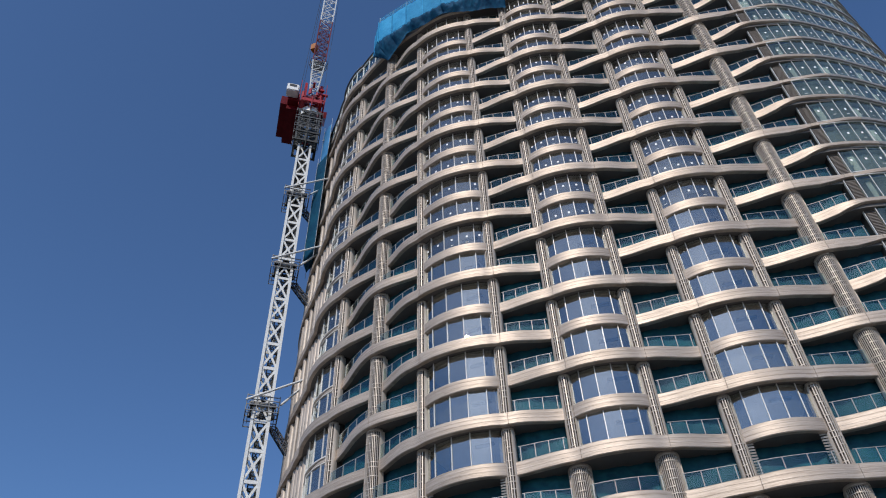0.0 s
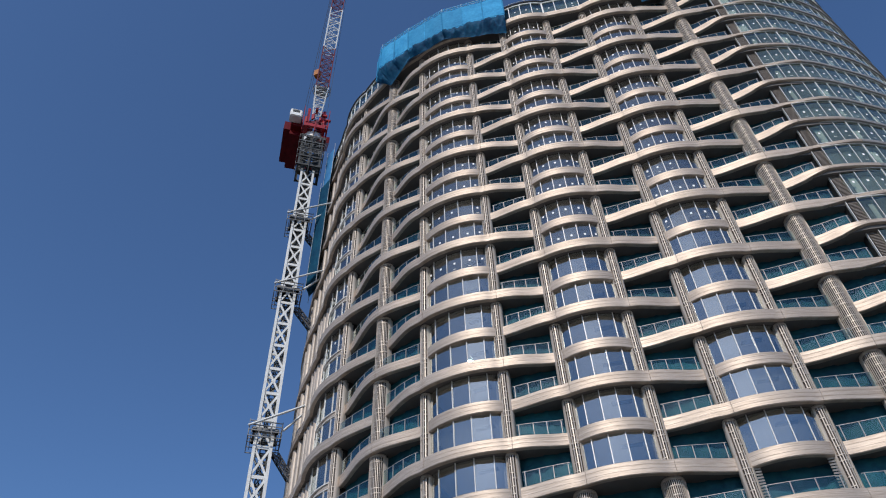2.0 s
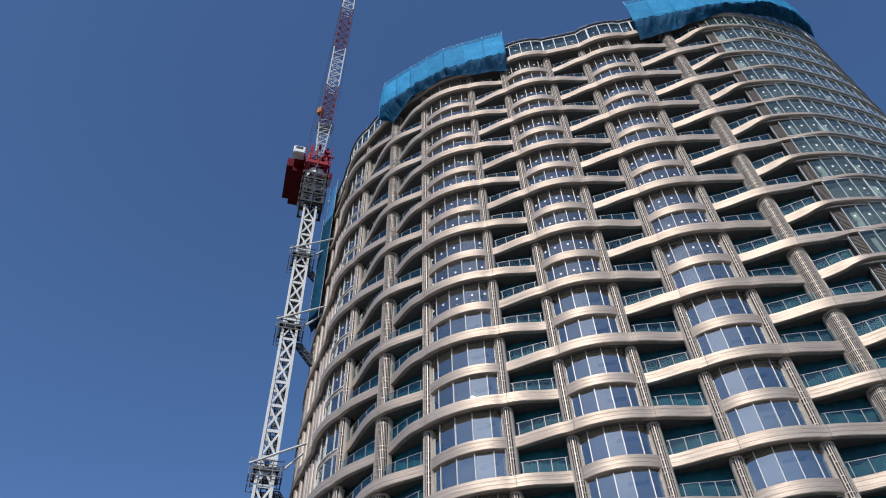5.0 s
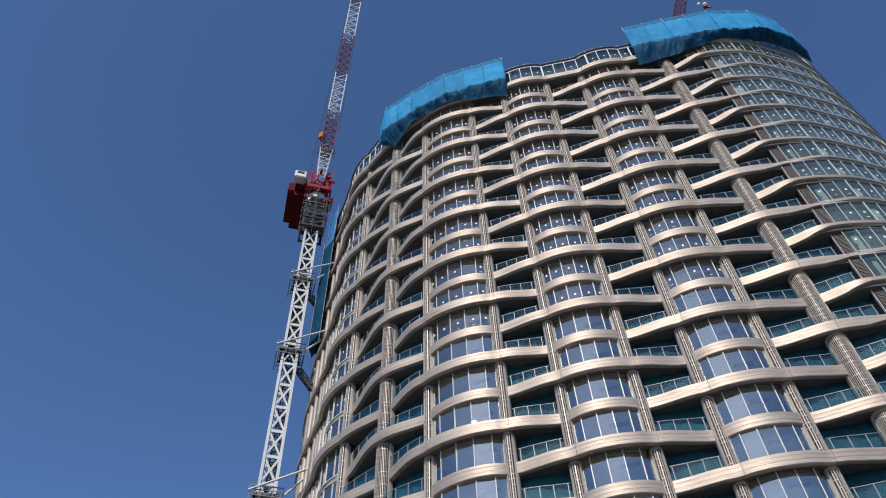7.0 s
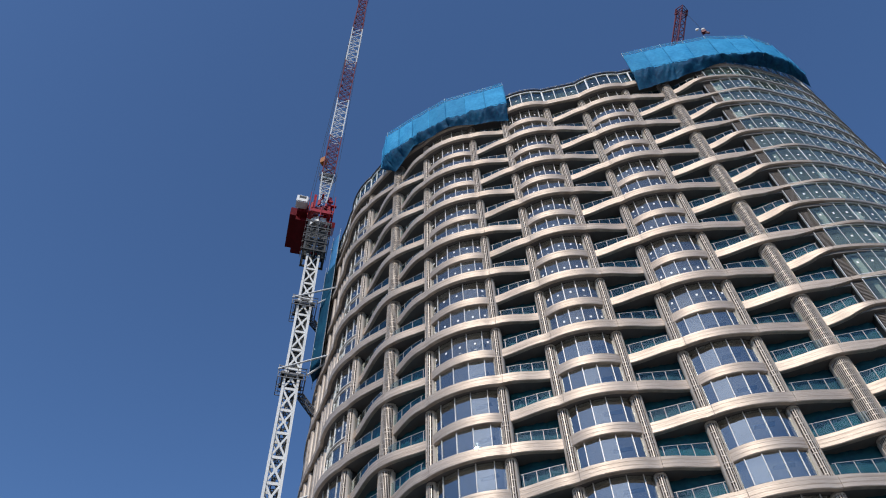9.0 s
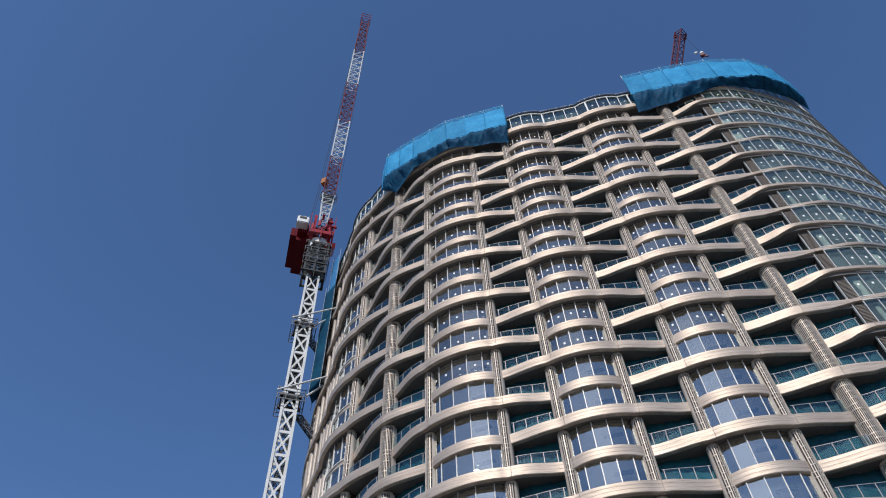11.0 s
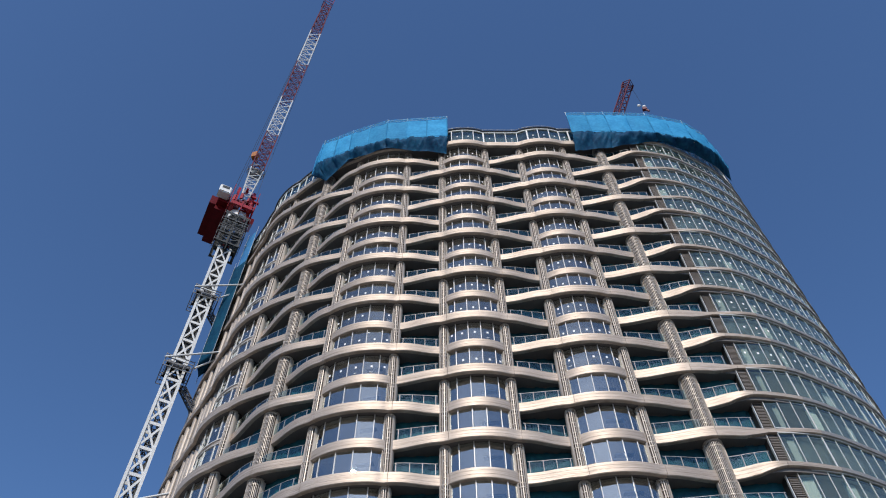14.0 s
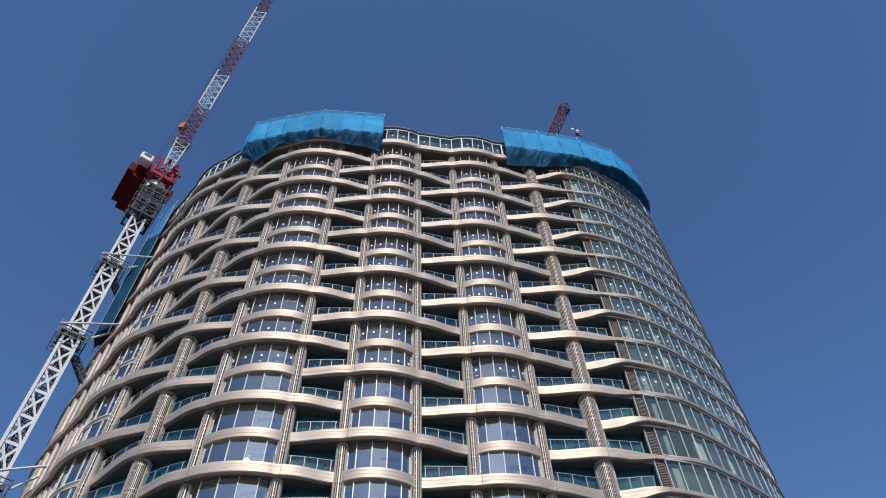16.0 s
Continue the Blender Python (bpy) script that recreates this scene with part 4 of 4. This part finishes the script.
for lo, hi in (((-4.65, -1.79, deck + 3.5), (-3.6, -1.73, deck + 4.1)), ((-3.22, -1.6, deck + 3.4), (-3.17, -0.5, deck + 4.05))):
    v, f = [], []
    box_data(v, f, lo, hi, turn)
    part("cab_window", solid("cab_window", v, f, M_CAGE), cab, "dark cab window")
# jib, leaning towards the eye
JIB_ANGLE, JIB_LEN = radians(70), 50.6
root = at_crane(-1.0, 0, deck + 4.0)
jway = (-away * math.cos(JIB_ANGLE) + Vector((0, 0, math.sin(JIB_ANGLE))) + right * 0.006).normalized()
tip = root + jway * JIB_LEN
JOINTS = (0.0, 0.11, 0.27, 0.44, 0.63, 0.81, 1.0)
names = [(M_WHITE, 1.1, 1.9), (M_JIBRED, 1.9, 1.9), (M_WHITE, 1.9, 1.9), (M_JIBRED, 1.9, 1.9), (M_WHITE, 1.9, 1.8), (M_JIBRED, 1.8, 1.3)]
for k, (mat, wa, wb) in enumerate(names):
    v, f = [], []
    lattice(v, f, root + jway * (JIB_LEN * JOINTS[k]), root + jway * (JIB_LEN * JOINTS[k + 1]), wa, wb, 6, 0.17, 0.075, right, k in (1, 3, 5))
    part("jib_section", solid("jib_section", v, f, mat), crane, "white lattice jib section" if mat is M_WHITE else "red lattice jib section")
v, f = [], []
over = right.cross(jway)
for s in (-0.9, 0.9):
    for q in (-0.9, 0.9):
        bar_data(v, f, tip + right * s + over * q, tip + right * s + over * q + jway * 1.3, 0.1)
    for q in (0, 0.65, 1.3):
        bar_data(v, f, tip + right * s + over * -0.9 + jway * q, tip + right * s + over * 0.9 + jway * q, 0.1)
        bar_data(v, f, tip + right * -0.9 + over * s + jway * q, tip + right * 0.9 + over * s + jway * q, 0.1)
part("jib_head", solid("jib_head", v, f, M_RED), crane, "red railed jib head")
v, f = [], []
for q in (5.2, 6.0):
    c = root + jway * q
    for a0 in range(12):
        t0, t1 = math.pi * a0 / 6, math.pi * (a0 + 1) / 6
        bar_data(v, f, c + (right * math.cos(t0) + over * math.sin(t0)) * 1.35, c + (right * math.cos(t1) + over * math.sin(t1)) * 1.35, 0.09)
for a0 in range(0, 12, 2):
    d = (right * math.cos(math.pi * a0 / 6) + over * math.sin(math.pi * a0 / 6)) * 1.35
    bar_data(v, f, root + jway * 5.2 + d, root + jway * 6.0 + d, 0.08)
bar_data(v, f, root + jway * 5.2, root + jway * 5.26, 2.3, sides=12)
part("jib_platform", solid("jib_platform", v, f, M_STEEL), crane, "grey railed platform on the jib")
v, f = [], []
box_data(v, f, (-0.42, -0.4, -0.75), (0.42, 0.4, 0.75), Matrix.Translation(root + jway * 8.6 - right * 1.1))
part("jib_box", solid("jib_box", v, f, M_ORANGE), crane, "orange box on the jib")
for s in (-0.75, 0.75):
    v, f = [], []
    bar_data(v, f, at_crane(5.0, s, deck + 7.5), tip + over * 0.3 + right * s * 0.6, 0.06)
    part("luffing_cable", solid("luffing_cable", v, f, M_CABLE), crane)
for s in (-2.3, -1.9):
    v, f = [], []
    bar_data(v, f, at_crane(4.0, s, deck + 4.5), tip - over * 0.4 - right * 0.75, 0.06)
    part("pendant_cable", solid("pendant_cable", v, f, M_CABLE), crane)
v, f = [], []
bar_data(v, f, at_crane(-2.2, 1.5, deck + 4.5), tip + right * 0.9 - over * 0.5, 0.05)
part("hoist_cable", solid("hoist_cable", v, f, M_CABLE), crane)

# second crane behind the crown
crane = new("tower_crane")
tagged(crane, "second red tower crane standing on the tower's roof", "crane")
p1, p2 = Vector((23.8, 68.0, 140.0)), Vector((27.6, 66.3, 149.0))
jw = (p2 - p1).normalized()
r2 = p1 - jw * 27
side = jw.cross(Vector((0, 0, 1))).normalized()
v, f = [], []
lattice(v, f, r2, p2, 1.5, 1.4, 18, 0.2, 0.12, side, False)
for s in (-0.85, 0.85):
    for q in (-0.85, 0.85):
        bar_data(v, f, p2 - jw * 1.7 + side * s + side.cross(jw) * q, p2 + side * s + side.cross(jw) * q, 0.13)
    for q in (0, -0.85, -1.7):
        bar_data(v, f, p2 + jw * q + side * s - side.cross(jw) * 0.85, p2 + jw * q + side * s + side.cross(jw) * 0.85, 0.13)
        bar_data(v, f, p2 + jw * q - side * 0.85 + side.cross(jw) * s, p2 + jw * q + side * 0.85 + side.cross(jw) * s, 0.13)
part("jib", solid("jib", v, f, M_MAROON), crane, "dark red lattice jib")
v, f = [], []
lattice(v, f, (r2.x, r2.y, soffit_z(26)), tuple(r2), 2, 2, 12, 0.22, 0.12, (1, 0, 0))
part("mast", solid("mast", v, f, M_MAST), crane, "pale lattice mast")
hook = Vector((28.3, 66.8, 137.4))
v, f = [], []
bar_data(v, f, hook, (27.9, 66.5, 148.6), 0.05)
part("hoist_cable", solid("hoist_cable", v, f, M_CABLE), crane)
v, f = [], []
box_data(v, f, (-0.4, -0.3, -0.8), (0.4, 0.3, 0.0), Matrix.Translation(hook))
bar_data(v, f, hook + Vector((0.2, 0, -0.8)), hook + Vector((0.6, 0, -1.6)), 0.3)
part("hook_block", solid("hook_block", v, f, M_MAROON), crane, "red hook block")
for dx, dz in ((-0.7, 1.6), (0.15, 0.8)):
    bm = bmesh.new()
    bmesh.ops.create_uvsphere(bm, u_segments=14, v_segments=8, radius=0.36, matrix=Matrix.Translation(hook + Vector((dx, 0, dz))) @ Matrix.Diagonal((1, 0.7, 1, 1)))
    me = bpy.data.meshes.new("sheave")
    bm.to_mesh(me)
    bm.free()
    me.materials.append(M_WHITE)
    part("sheave", me, crane, "white sheave wheel")

# ---------------------------------------------------------------- netted hoist bay beside the tower
hoist = new("safety_net")
tagged(hoist, "teal netted scaffold bay hung on the tower beside the crane", "safety net")


def net_box(name, lo, hi, z0, z1, mat, label):
    """An upright wrinkled net round four posts; lo and hi are azimuth in degrees."""
    pts = []
    for az, r in ((lo, 65.5), (hi, 63.5), (hi + 0.1, 66.0), (lo + 0.5, 67.5)):
        pts.append(Vector((math.sin(radians(az)) * r, math.cos(radians(az)) * r)))
    v, f = [], []
    n, rows = 24, 26
    for j in range(rows + 1):
        z = z0 + (z1 - z0) * j / rows
        for i in range(n):
            t = i / n * 4
            a, b = pts[int(t) % 4], pts[(int(t) + 1) % 4]
            p = a.lerp(b, t % 1)
            k = 0.22 * noise.noise(Vector((p.x, p.y, z * 0.6))) * math.sin(math.pi * (t % 1))
            v.append((p.x + k, p.y - k, z))
    for j in range(rows):
        for i in range(n):
            a, b = j * n + i, j * n + (i + 1) % n
            f.append([a, b, b + n, a + n])
    f.append(list(range(n - 1, -1, -1)))
    part(name, solid(name, v, f, mat, True), hoist, label)
    for p in pts:
        pv, pf = [], []
        bar_data(pv, pf, (p.x, p.y, z0 - 1), (p.x, p.y, z1 + 1.2), 0.07, sides=6)
        part("scaffold_post", solid("scaffold_post", pv, pf, M_SCAFFOLD), hoist)


net_box("net_wrap", -36.4, -35.4, EYE + 62.5, EYE + 81.3, M_TEALNET, "teal net wrap")
net_box("net_wrap", -36.15, -35.4, EYE + 81.4, EYE + 88.6, M_NETPALE, "light blue net wrap")
for z in (66.0, 73.5, 81.0, 86.5):
    v, f = [], []
    bar_data(v, f, (-38.6, 52.6, EYE + z), (-36.2, 53.4, EYE + z), 0.08, sides=6)
    part("scaffold_bracket", solid("scaffold_bracket", v, f, M_SCAFFOLD), hoist)
